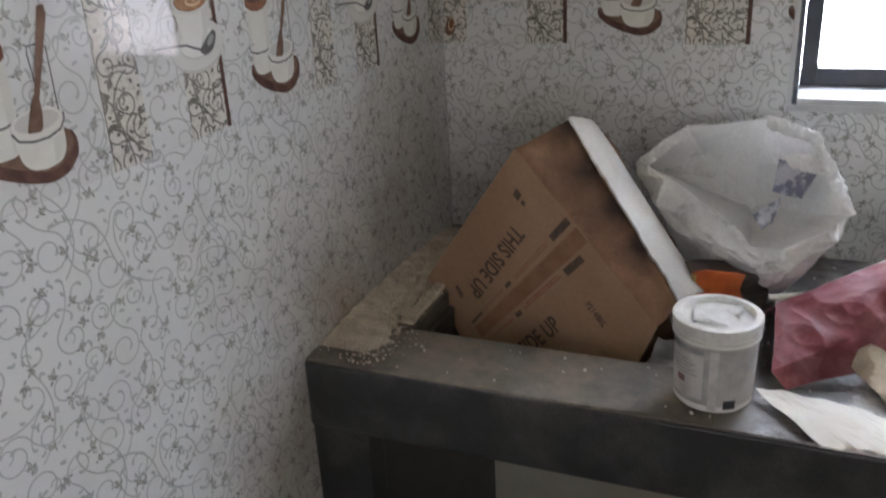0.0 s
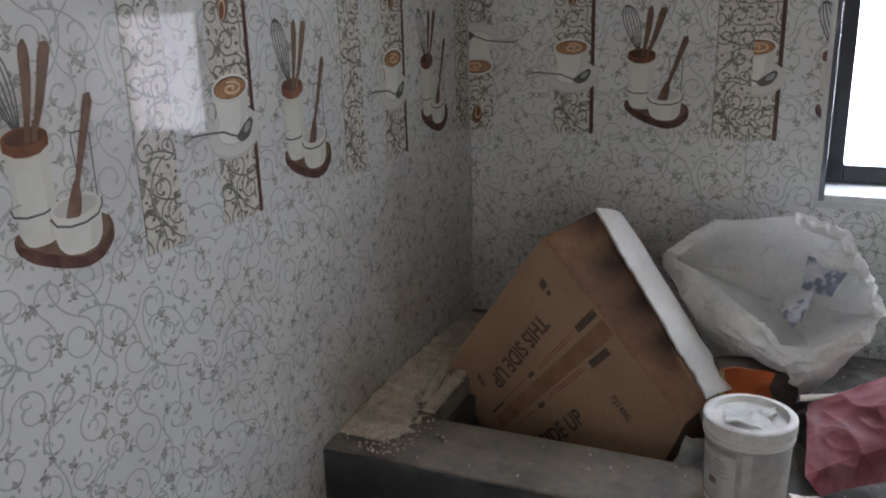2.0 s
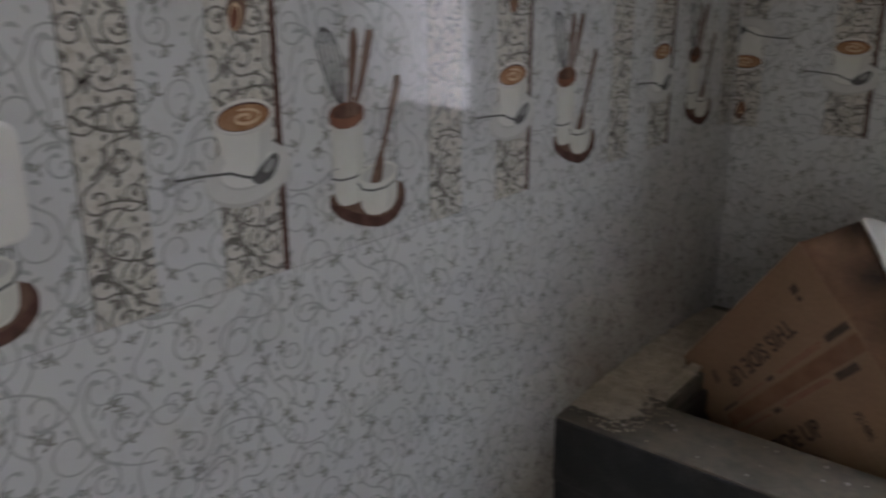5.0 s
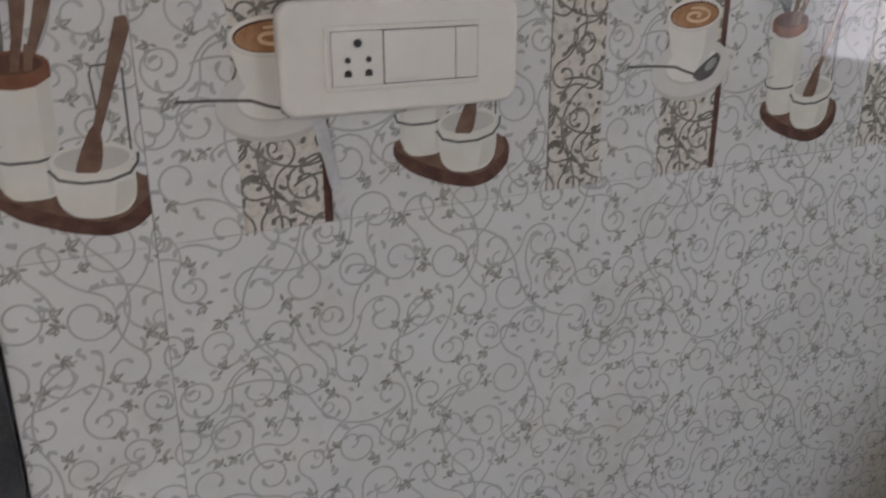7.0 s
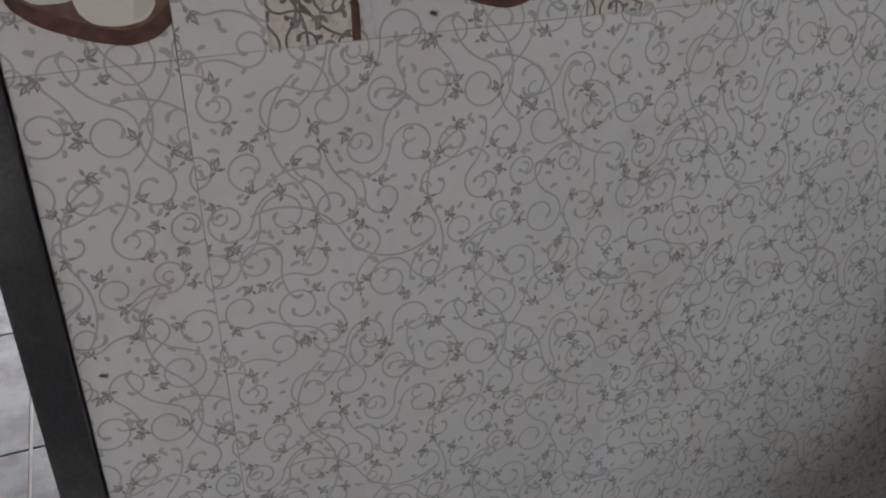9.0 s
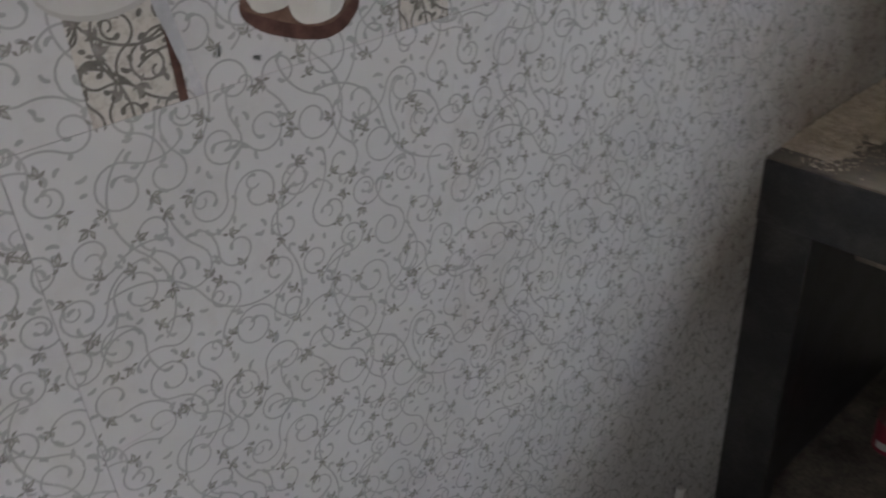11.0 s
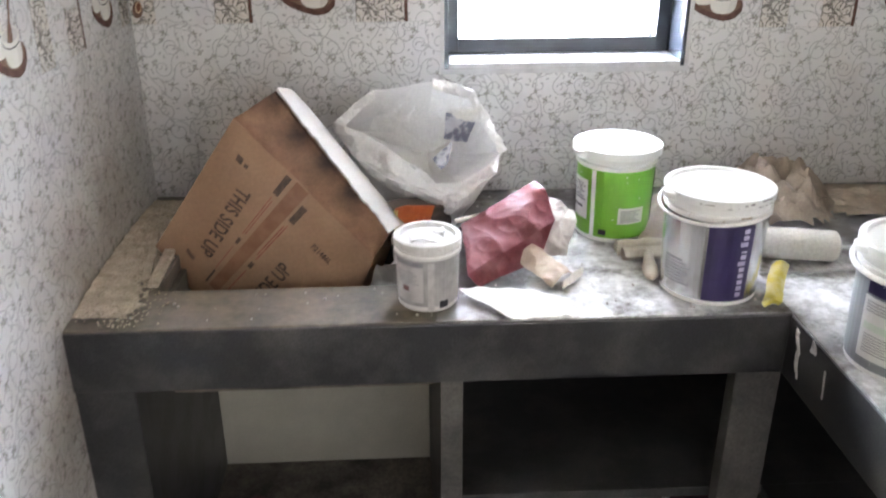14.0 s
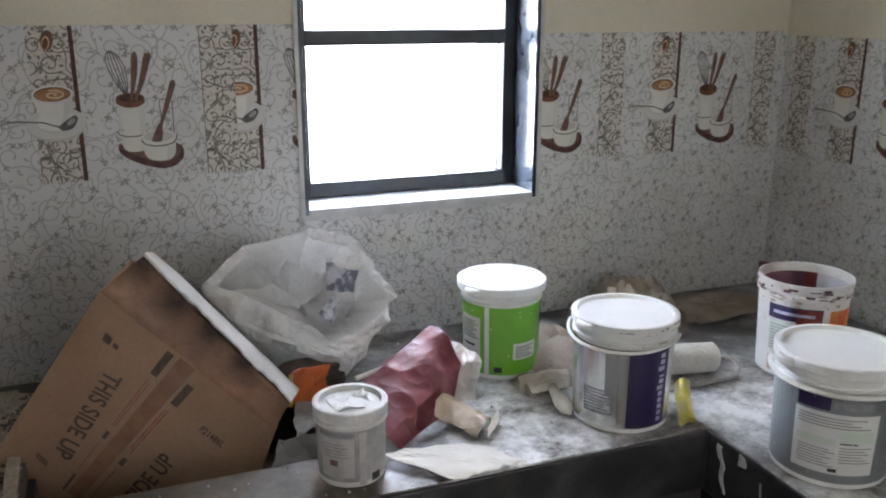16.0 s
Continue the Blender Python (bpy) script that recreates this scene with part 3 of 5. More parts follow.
base = thing("worktop_base", pose(0, 0, 0), "open black granite base cabinets under the worktop", "cabinet")
part("side_panel", box(0.0, 0.105, FRONT + 0.001, FRONT + 0.05, 0.0, AZ - 0.001, 0.003), "granite", base)
part("side_panel", box(0.0, 0.085, FRONT + 0.05, -0.001, 0.0, AZ + 0.09), "granite", base)
part("divider", box(0.647, 0.688, FRONT + 0.001, -0.001, 0.0, AZ - 0.001, 0.002), "granite_grey", base, "dusty grey granite divider")
part("divider", box(1.19, 1.274, FRONT + 0.001, FRONT + 0.04, 0.0, AZ - 0.001, 0.003), "granite_grey", base, "dusty grey granite post")
part("back_panel", box(0.688, 1.95, -0.03, -0.001, 0.0, AZ), "granite_grey", base, "dusty black granite back panel")
part("bottom_slab", box(0.085, 0.647, FRONT + 0.012, -0.001, 0.03, 0.062, 0.002), "cab_floor", base, "dirty stone bottom slab")
part("bottom_slab", box(0.688, 1.95, FRONT + 0.04, -0.03, 0.03, 0.062, 0.002), "cab_floor", base, "dirty stone bottom slab")
part("plinth", box(0.085, 1.19, FRONT + 0.002, FRONT + 0.012, 0.0, 0.064, 0.001), "granite_grey", base)
part("shelf", box(0.688, 1.95, FRONT + 0.045, -0.03, 0.404, 0.427, 0.002), "granite", base, "thin black granite shelf")
part("shelf", box(1.30, 1.95, -2.7, FRONT + 0.045, 0.404, 0.427, 0.002), "granite", base, "thin black granite shelf")
part("divider", box(1.276, 1.32, -1.45, -1.41, 0.0, AZ - 0.001, 0.002), "granite_grey", base, "dusty grey granite post")
part("divider", box(1.276, 1.95, -2.7, -2.66, 0.0, AZ - 0.001, 0.002), "granite_grey", base)
tagged(part("plaster_panel", box(0.0855, 0.6465, -0.012, -0.0015, 0.0625, 0.80), "white_wall"), "white plastered wall behind the open cabinet", "wall", kind="structure")


# ---- things in the sink and on the worktop ----
def cardboard_box():
    """A carton lying on one edge in the sink cut-out, its open end up and its flaps folded out."""
    o = Vector((0.271, -0.363, 1.140))
    tl, tr = Vector((0, 0, 0)), Vector((0.529, -0.441, 0.881)) - o
    br, bl = Vector((0.440, -0.460, 0.668)) - o, Vector((0.080, -0.331, 0.866)) - o
    low = Vector((0.150, -0.372, 0.760)) - o
    n = (bl - tl).cross(tr - tl).normalized()
    if n.y < 0:
        n = -n
    br, low = br - n * br.dot(n), low - n * low.dot(n)
    th = thing("cardboard_box", pose(*o), "brown cardboard carton with scorched open flaps leaning in the sink", "box")
    W, H, D = 0.374, 0.329, 0.235
    outline = [tl, tr, br, low, bl]
    t = 0.005

    def ink(u, v, w):
        """A place on the print, whose lines spread a little towards one side."""
        a = radians(62 - 32 * min(u / W, 0.5))
        d = Vector((-math.cos(a), 0, -math.sin(a)))
        d = (d - n * d.dot(n)).normalized()
        return tr * (u / W) - d * v + n * w

    def panel(name, quad, inward, mat, label=""):
        bm = bmesh.new()
        a = [bm.verts.new(p) for p in quad]
        b = [bm.verts.new(Vector(p) + inward * t) for p in quad]
        k = len(a)
        bm.faces.new(a)
        bm.faces.new(b[::-1])
        for i in range(k):
            bm.faces.new((a[i], a[(i + 1) % k], b[(i + 1) % k], b[i]))
        return part(name, bm, mat, th, label)

    panel("front_panel", outline, n, "card", "printed cardboard panel")
    panel("back_panel", [p + n * D for p in outline], -n, "card")
    for (a, b) in zip(outline[1:], outline[2:] + outline[:1]):
        q = [a + n * t, b + n * t, b + n * (D - t), a + n * (D - t)]
        inward = ((tl + tr + br + bl) / 4 - (a + b) / 2).normalized()
        panel("side_panel", q, inward, "card")
    # front flap: from the fold to the scorched lip, its colour darkened there for shade
    lip0, lip1 = Vector((0.344, -0.299, 1.175)) - o, Vector((0.557, -0.433, 0.923)) - o
    f0, f1 = tl, tr

    def flap(u, v):
        a, b = f0.lerp(f1, u), lip0.lerp(lip1, u)
        bow = n * 0.010 * math.sin(math.pi * v)
        return a.lerp(b, v) + bow
    part("front_flap", sheet(flap, 16, 6, 0.004, 0.003, 2.0), "card_burnt_shaded", th, "scorched brown flap", smooth=True)
    # the lined flap that stands behind it and catches the light
    g0, g1 = Vector((0.365, -0.200, 1.147)) - o, Vector((0.587, -0.350, 0.906)) - o

    def lined(u, v):
        worn = 0.0012 * math.sin(23 * u) + 0.0010 * math.sin(71 * u + 1) + 0.0008 * math.sin(167 * u)
        rise = Vector((0.004, -0.002, 0.006)) * math.sin(math.pi * v) * (0.4 + 0.6 * u)
        return lip0.lerp(lip1, u).lerp(g0.lerp(g1, u), v) + rise + Vector((0.5, 0.1, 0.6)) * worn * (1 - v) ** 3 + Vector((0.004, -0.002, 0.005))
    part("lined_flap", sheet(lined, 40, 8, 0.004, 0.0022, 5.0, 16), "card_pale", th, "pale lined flap", smooth=False)
    h0, h1 = g0 + Vector((0.035, 0.06, -0.06)), g1 + Vector((-0.05, 0.08, -0.04))

    def back(u, v):
        return g0.lerp(g1, u).lerp(h0.lerp(h1, u), v)
    part("back_flap", sheet(back, 10, 4, 0.004, 0.003, 9.0), "card_burnt_shaded", th, "scorched brown flap")

    # print on the front panel: reading down the panel, and up it, towards the taped seam
    def flat(u, v, reading, lift=0.0012):
        x = reading.normalized()
        z = -n
        y = z.cross(x)
        return Matrix.Translation(ink(u, v, -lift)) @ Matrix((x, y, z)).transposed().to_4x4()
    letters("THIS SIDE UP", 0.043, 0.66, th, "ink", flat(0.090, -0.182, ink(0.09, -0.2, 0) - ink(0.09, -0.1, 0)), fat=0.0008)
    letters("THIS SIDE UP", 0.043, 0.66, th, "ink", flat(0.268, -0.238, ink(0.27, -0.1, 0) - ink(0.27, -0.2, 0)), fat=0.0008)

    def bar(u0, u1, v0, v1, mat, lift=0.0009, name="printed_bar"):
        bm = bmesh.new()
        bm.faces.new([bm.verts.new(ink(u, v, -lift)) for u, v in ((u0, v0), (u1, v0), (u1, v1), (u0, v1))])
        g = bmesh.ops.extrude_face_region(bm, geom=bm.faces[:])
        bmesh.ops.translate(bm, vec=n * 0.0005, verts=[x for x in g["geom"] if isinstance(x, bmesh.types.BMVert)])
        part(name, bm, mat, th)
    bar(0.168, 0.200, -0.31, -0.002, "tape", 0.0008, "tape")
    bar(0.144, 0.158, -0.055, -0.006, "ink")
    bar(0.206, 0.220, -0.075, -0.03, "ink")
    bar(0.146, 0.156, -0.195, -0.180, "ink")
    bar(0.208, 0.217, -0.215, -0.200, "ink")
    bar(0.148, 0.156, -0.31, -0.275, "ink")
    for u0, v0, v1, k in ((0.147, -0.170, -0.064, "ink_red"), (0.153, -0.165, -0.07, "ink_red"), (0.211, -0.19, -0.085, "ink_red"), (0.206, -0.18, -0.09, "ink_red"),
                          (0.148, -0.27, -0.205, "ink_red"), (0.211, -0.3, -0.225, "ink_red")):
        bar(u0, u0 + 0.0028, v0, v1, k)
    letters("P21486L", 0.017, 0.8, th, "ink", flat(0.298, -0.078, tr), fat=0.0003)
    for k in range(7):
        bar(0.030 + k * 0.006, 0.034 + k * 0.006, -0.300, -0.290, "ink")
    bar(0.040, 0.056, -0.062, -0.048, "ink")
    bar(0.062, 0.072, -0.060, -0.052, "ink")
    return th


cardboard_box()


def sack():
    """A crumpled white sack on its side, its angular mouth open to the room and the near side folded over."""
    base = Vector((0.62, -0.24, 0.855))
    th = thing("white_sack", pose(*base), "crumpled white plastic sack lying open behind the carton", "sack")
    mouth = [(0.449, -0.204, 1.084), (0.481, -0.195, 1.113), (0.527, -0.189, 1.147), (0.598, -0.175, 1.150), (0.662, -0.168, 1.160), (0.735, -0.190, 1.140), (0.772, -0.225, 1.095),
             (0.799, -0.290, 1.042), (0.752, -0.318, 1.012), (0.700, -0.335, 0.990), (0.655, -0.325, 0.985), (0.613, -0.293, 1.012), (0.555, -0.275, 1.050), (0.509, -0.255, 1.075)]
    belly = [(0.450, -0.190, 1.070), (0.475, -0.150, 1.070), (0.530, -0.115, 1.085), (0.600, -0.090, 1.085), (0.675, -0.085, 1.080), (0.748, -0.100, 1.060), (0.792, -0.150, 1.040),
             (0.800, -0.275, 1.024), (0.765, -0.320, 0.985), (0.697, -0.366, 0.957), (0.640, -0.352, 0.968), (0.591, -0.330, 0.988), (0.527, -0.300, 1.008), (0.478, -0.255, 1.035)]
    mouth, belly = [Vector(p) for p in mouth], [Vector(p) for p in belly]
    deep = Vector((0.632, -0.110, 0.985))
    foot = Vector((0.635, -0.215, 0.856))
    CUT = 10

    def loop(corners):
        """The corners with straight creased edges between them."""
        return [corners[k].lerp(corners[(k + 1) % len(corners)], j / CUT) for k in range(len(corners)) for j in range(CUT)]

    def crumple(p, size):
        """Flat facets that meet in sharp creases, over a slow swell."""
        q = p * 7
        slow = Vector((noise.noise(q), noise.noise(q + Vector((9, 3, 0))), noise.noise(q + Vector((0, 5, 17)))))
        big, small = noise.voronoi(p * 12 + Vector((4, 1, 2)))[0], noise.voronoi(p * 27 + Vector((1, 7, 2)))[0]
        hollow = 1.3 * (big[1] - big[0]) + 0.5 * (small[1] - small[0])
        return p + slow * size * 0.8 + (deep - p).normalized() * size * (2.4 * hollow - 0.7)
    m0, b0 = loop(mouth), loop(belly)
    lip = [p + (deep - p).normalized() * 0.004 + Vector((0, 0, -0.002)) for p in m0]
    rows = []
    for f in (1.0, 0.85, 0.72, 0.6, 0.5, 0.41, 0.33, 0.25, 0.17, 0.09):
        rows.append([crumple(foot + Vector(((p.x - foot.x) * (1 - 0.62 * f), (p.y - foot.y) * (1 - 0.62 * f), (p.z - foot.z) * (1 - f))), 0.010 * (1 - f)) for p in b0])
    rows.append([crumple(p, 0.010) for p in b0])
    for f in (0.1, 0.2, 0.3, 0.4, 0.5, 0.6, 0.7, 0.8, 0.9):
        rows.append([crumple(p.lerp(q, f), 0.014 * (1 - f) + 0.003) for p, q in zip(b0, m0)])
    rows.append([crumple(p, 0.002) for p in m0])
    rows.append([crumple(p, 0.002) for p in lip])
    for f in (0.05, 0.1, 0.16, 0.22, 0.28, 0.35, 0.42, 0.5, 0.58, 0.67, 0.76, 0.88):
        rows.append([crumple(p.lerp(deep, f) + Vector((0, 0.035 * math.sin(math.pi * f), -0.012 * math.sin(math.pi * f))), 0.004 + 0.042 * f) for p in lip])
    bm = bmesh.new()
    made = [[bm.verts.new(p - base) for p in r] for r in rows]
    K = len(m0)
    for a, b in zip(made, made[1:]):
        for k in range(K):
            bm.faces.new((a[k], a[(k + 1) % K], b[(k + 1) % K], b[k]))
    bm.faces.new(made[-1])
    bm.faces.new(made[0][::-1])
    bmesh.ops.triangulate(bm, faces=bm.faces[:])
    part("bag", bm, "sack", th)

    def quad(corners):
        return lambda u, v: interp(corners, u, v) - base
    # printed lining inside, a turned-in white tuck above it, and pale printed patches
    part("print", sheet(quad([(0.683, -0.215, 1.104), (0.748, -0.222, 1.098), (0.722, -0.262, 1.052), (0.676, -0.228, 1.050)]), 14, 12, 0.0012, 0.002, 4.0, 30, 0.004), "sack_print", th, "blue-grey print inside the mouth")
    part("print", sheet(quad([(0.650, -0.272, 1.022), (0.694, -0.245, 1.052), (0.682, -0.275, 1.010), (0.668, -0.290, 1.002)]), 10, 8, 0.0012, 0.002, 6.0, 30, 0.003), "sack_print", th, "blue-grey print inside the mouth")
    part("torn_corner", sheet(quad([(0.686, -0.225, 1.116), (0.760, -0.215, 1.112), (0.776, -0.235, 1.086), (0.704, -0.240, 1.094)]), 16, 10, 0.0015, 0.003, 7.0, 24, 0.007), "sack", th)
    part("fold", sheet(quad([(0.470, -0.232, 1.084), (0.615, -0.300, 1.014), (0.607, -0.297, 0.998), (0.470, -0.236, 1.072)]), 30, 4, 0.002, 0.002, 3.0, 30, 0.004), "sack", th)
    part("fold", sheet(quad([(0.655, -0.172, 1.166), (0.742, -0.196, 1.146), (0.732, -0.202, 1.128), (0.655, -0.180, 1.146)]), 30, 6, 0.002, 0.003, 8.0, 34, 0.006), "sack", th)
    part("fold", sheet(quad([(0.740, -0.196, 1.146), (0.803, -0.294, 1.044), (0.788, -0.292, 1.034), (0.728, -0.204, 1.126)]), 34, 6, 0.002, 0.003, 9.0, 34, 0.006), "sack", th)
    part("fold", sheet(quad([(0.452, -0.212, 1.088), (0.528, -0.196, 1.152), (0.535, -0.200, 1.134), (0.466, -0.214, 1.074)]), 26, 6, 0.002, 0.003, 2.0, 34, 0.005), "sack", th)
    part("fold", sheet(quad([(0.613, -0.299, 1.012), (0.626, -0.296, 1.010), (0.690, -0.368, 0.962), (0.672, -0.362, 0.958)]), 4, 20, 0.002, 0.002, 5.0, 30, 0.004), "sack", th)
    return th


sack()

wrapg = thing("grey_plastic_wrap", pose(0.56, -0.43, 0.80), "crumpled grey plastic wrap pushed down beside the carton", "plastic wrap")
part("wrap_sheet", sheet(lambda u, v: interp([(0.535, -0.445, 0.868), (0.615, -0.470, 0.868), (0.632, -0.455, 0.700), (0.475, -0.470, 0.690)], u, v) - Vector((0.56, -0.43, 0.80)), 10, 10, 0.002, 0.014, 6.0, 24), "can_grey", wrapg)
part("wrap_sheet", sheet(lambda u, v: interp([(0.560, -0.440, 0.872), (0.630, -0.440, 0.862), (0.650, -0.300, 0.858), (0.590, -0.330, 0.885)], u, v) - Vector((0.56, -0.43, 0.80)), 8, 10, 0.002, 0.014, 2.0, 24), "can_grey", wrapg)
packet = thing("orange_packet", pose(0.60, -0.33, 0.853), "orange and dark printed packet stuffed behind the carton", "packet")
part("packet_body", sheet(lambda u, v: (-0.03 + 0.115 * u, -0.01 + 0.03 * u - 0.02 * v, 0.095 * v), 8, 8, 0.03, 0.010, 1.0, 22), "dark_pack", packet)
part("printed_face", sheet(lambda u, v: (-0.028 + 0.075 * u, -0.016 + 0.02 * u - 0.02 * v, 0.022 + 0.076 * v), 6, 6, 0.003, 0.008, 1.0, 22), "orange", packet, "orange printed face")
part("printed_edge", sheet(lambda u, v: (-0.030 + 0.008 * u, -0.020 - 0.02 * v, 0.024 + 0.07 * v), 3, 6, 0.003, 0.004, 1.0, 22), "yellow", packet, "yellow printed edge")


# maroon sheet, folded over a dusty white one
red = thing("maroon_sheet", pose(0.80, -0.44, 0.852), "creased dusty maroon plastic sheet folded on the worktop", "plastic sheet")


def red_fn(u, v):
    p = interp([(0.700, -0.400, 0.925), (0.852, -0.335, 0.990), (0.885, -0.420, 0.940), (0.705, -0.520, 0.872)], u, v)
    return p + Vector((0, 0, 0.014 * math.sin(math.pi * v) * (0.5 + u))) - Vector((0.80, -0.44, 0.852))


def red_low(u, v):
    p = interp([(0.705, -0.520, 0.872), (0.885, -0.420, 0.940), (0.850, -0.452, 0.868), (0.728, -0.532, 0.853)], u, v)
    return p - Vector((0.80, -0.44, 0.852))


def red_back(u, v):
    p = interp([(0.660, -0.330, 0.860), (0.800, -0.250, 0.900), (0.852, -0.335, 0.985), (0.700, -0.400, 0.920)], u, v)
    return p - Vector((0.80, -0.44, 0.852))


part("sheet_face", sheet(red_fn, 60, 40, 0.002, 0.003, 2.0, 12, 0.0055), "maroon", red)
part("sheet_fold", sheet(red_low, 60, 22, 0.002, 0.003, 2.0, 12, 0.0055), "maroon", red)
part("sheet_back", sheet(red_back, 60, 30, 0.002, 0.003, 2.0, 12, 0.0055), "maroon", red)

cloth = thing("dusty_white_sheet", pose(0.90, -0.40, 0.852), "dusty off-white sheet with a rounded end lying folded", "plastic sheet")


def cloth_fn(u, v):
    """A folded sheet that droops off the maroon one and rounds off towards the worktop."""
    p = interp([(0.862, -0.350, 0.962), (0.898, -0.352, 0.956), (0.906, -0.428, 0.862), (0.830, -0.420, 0.868)], u, v)
    return p + Vector((0.026 * u * math.sin(math.pi * v), -0.016 * math.sin(math.pi * v), 0.018 * math.sin(math.pi * v) * (0.4 + u))) - Vector((0.90, -0.40, 0.852))


part("sheet_face", sheet(cloth_fn, 30, 36, 0.003, 0.004, 4.0, 18, 0.009), "offwhite", cloth)

kraft = thing("tan_paper_scrap", pose(0.87, -0.50, 0.852), "curled scrap of tan paper on the worktop", "paper")


def kraft_fn(u, v):
    p = interp([(0.800, -0.455, 0.880), (0.845, -0.440, 0.893), (0.915, -0.510, 0.862), (0.860, -0.548, 0.856)], u, v)
    return p + Vector((0, 0, 0.016 * math.sin(math.pi * u))) - Vector((0.87, -0.50, 0.852))


part("paper_body", sheet(kraft_fn, 22, 26, 0.0015, 0.003, 3.0, 22, 0.0065), "kraft", kraft)
part("paper_fold", sheet(lambda u, v: (0.01 + 0.05 * u, -0.045 + 0.06 * u - 0.012 * v, 0.004 + 0.012 * math.sin(math.pi * v)), 6, 4, 0.0015, 0.004, 6.0, 30), "paper", kraft, "pale underside")

papers = thing("white_paper_scrap", pose(0.78, -0.60, 0.852), "torn white paper overhanging the worktop edge", "paper")


def paper_fn(u, v):
    p = interp([(0.685, -0.560, 0.864), (0.850, -0.585, 0.866), (0.905, -0.648, 0.857), (0.775, -0.668, 0.857)], u, v)
    edge = 0.004 * math.sin(11 * u) * v * v + 0.003 * math.sin(29 * u + 1) * v ** 6
    return p + Vector((0, edge, 0.007 * math.sin(math.pi * u) * (1 - v))) - Vector((0.78, -0.60, 0.852))


part("paper_body", sheet(paper_fn, 18, 7, 0.0012, 0.005, 3.0, 34), "paper", papers)
stick = tagged(part("wooden_stick", tube([(0.69, -0.385, 0.928), (0.745, -0.372, 0.934), (0.80, -0.36, 0.938)], 0.005), "paper"), "pale thin stick under the maroon sheet", "stick")


# ---- buckets ----
def bucket(name, x, y, r0, r1, h, turn, label, wrap_mat, lid=True, lid_mat="white_plastic", lid_h=0.020, lid_out=0.008, tab=200, dish=0.006, foot="white_plastic"):
    """A tapered plastic pail: body with foot and collar, wrap-round label, lid with rim and tear tab, bail handle."""
    th = thing(name, pose(x, y, TOP + 0.001, 0, 0, turn), label, "bucket", "paint containers on the worktop")

    def rad(z):
        return r0 + (r1 - r0) * z / h
    prof = [(r0 * 0.93, 0.0), (r0, 0.004), (rad(0.012), 0.012), (rad(h * 0.84), h * 0.84), (rad(h * 0.84) + 0.004, h * 0.85), (rad(h * 0.9) + 0.004, h * 0.885),
            (rad(h * 0.9), h * 0.892), (r1, h * 0.95), (r1 + 0.003, h * 0.955), (r1 + 0.003, h)]
    if not lid:
        prof += [(r1 - 0.001, h), (r1 - 0.003, h * 0.95), (rad(0.02) - 0.003, 0.02), (0.001, 0.018)]
    part("body", lathe(prof), foot, th, smooth=False)
    if wrap_mat:
        part("wrap", wrap(rad, -180, 180, 0.012, h * 0.83, 0.0007, 48), wrap_mat, th)
    if lid:
        R = r1 + lid_out
        lp = [(r1 + 0.0035, h - lid_h * 0.45), (R - 0.001, h - lid_h * 0.45), (R, h - lid_h * 0.35), (R, h + lid_h * 0.45), (R - 0.003, h + lid_h * 0.55),
              (R - 0.010, h + lid_h * 0.55), (R - 0.013, h + lid_h * 0.55 - dish), (0.35 * R, h + lid_h * 0.55 - dish * 0.8), (0.001, h + lid_h * 0.55 - dish * 0.7)]
        ld = part("lid", lathe(lp, close_bottom=False), lid_mat, th)
        if tab is None:
            return th, rad
        c, s = math.cos(radians(tab - turn)), math.sin(radians(tab - turn))
        tb = lathe([(0.001, h - lid_h * 0.42), (0.020, h - lid_h * 0.42), (0.0215, h - lid_h * 0.2), (0.0215, h + lid_h * 0.15), (0.019, h + lid_h * 0.3), (0.001, h + lid_h * 0.3)], 24)
        part("tear_tab", tb, lid_mat, ld, m=pose((R - 0.010) * c, (R - 0.010) * s, 0, 0, 0, tab - turn))
    return th, rad


def bail(th, r, z, start, end, drop, mat="old_plastic", thick=0.0045):
    pts = []
    for k in range(25):
        a = radians(start + (end - start) * k / 24)
        s = math.sin(math.pi * k / 24)
        pts.append(((r + 0.006 + 0.004 * s) * math.cos(a), (r + 0.006 + 0.004 * s) * math.sin(a), z - drop * s))
    part("handle", tube(pts, thick), mat, th)


def facing(x, y, ex, ey):
    """The bearing from a bucket to a viewer's place, in degrees."""
    return math.degrees(math.atan2(ey - y, ex - x))


EYE = (0.45, -1.85)


def bars(th, rad, a0, a1, z0, z1, rows, mat, fill=0.6, out=0.0022):
    bm = bmesh.new()
    step = (z1 - z0) / rows
    for k in range(rows):
        end = a1 - (a1 - a0) * (0.35 * ((k * 7) % 5) / 5)
        wrap(rad, a0, end, z0 + step * k, z0 + step * (k + fill), out, 6, bm)
    part("small_print", bm, mat, th)


# green bucket
gx, gy = 1.037, -0.268
g, rad = bucket("paint_bucket", gx, gy, 0.076, 0.081, 0.190, 0, "white paint bucket with bright green label and closed lid", "green", tab=205, dish=0.002, lid_out=0.011, lid_h=0.019)
F = facing(gx, gy, *EYE)
# unseen back half covered in white, so no green light bounces onto the wall
part("label_back", wrap(rad, F + 95, F + 265, 0.012, 0.157, 0.0014), "label_white", g, "unseen white cover added behind to stop green bounce")
part("label_stripe", wrap(rad, F - 29, F - 22, 0.008, 0.157, 0.0015), "label_white", g, "white stripe")
part("label_panel", wrap(rad, F - 78, F - 36, 0.045, 0.132, 0.0015), "label_white", g, "white text panel")
bars(g, rad, F - 74, F - 40, 0.085, 0.126, 7, "text")
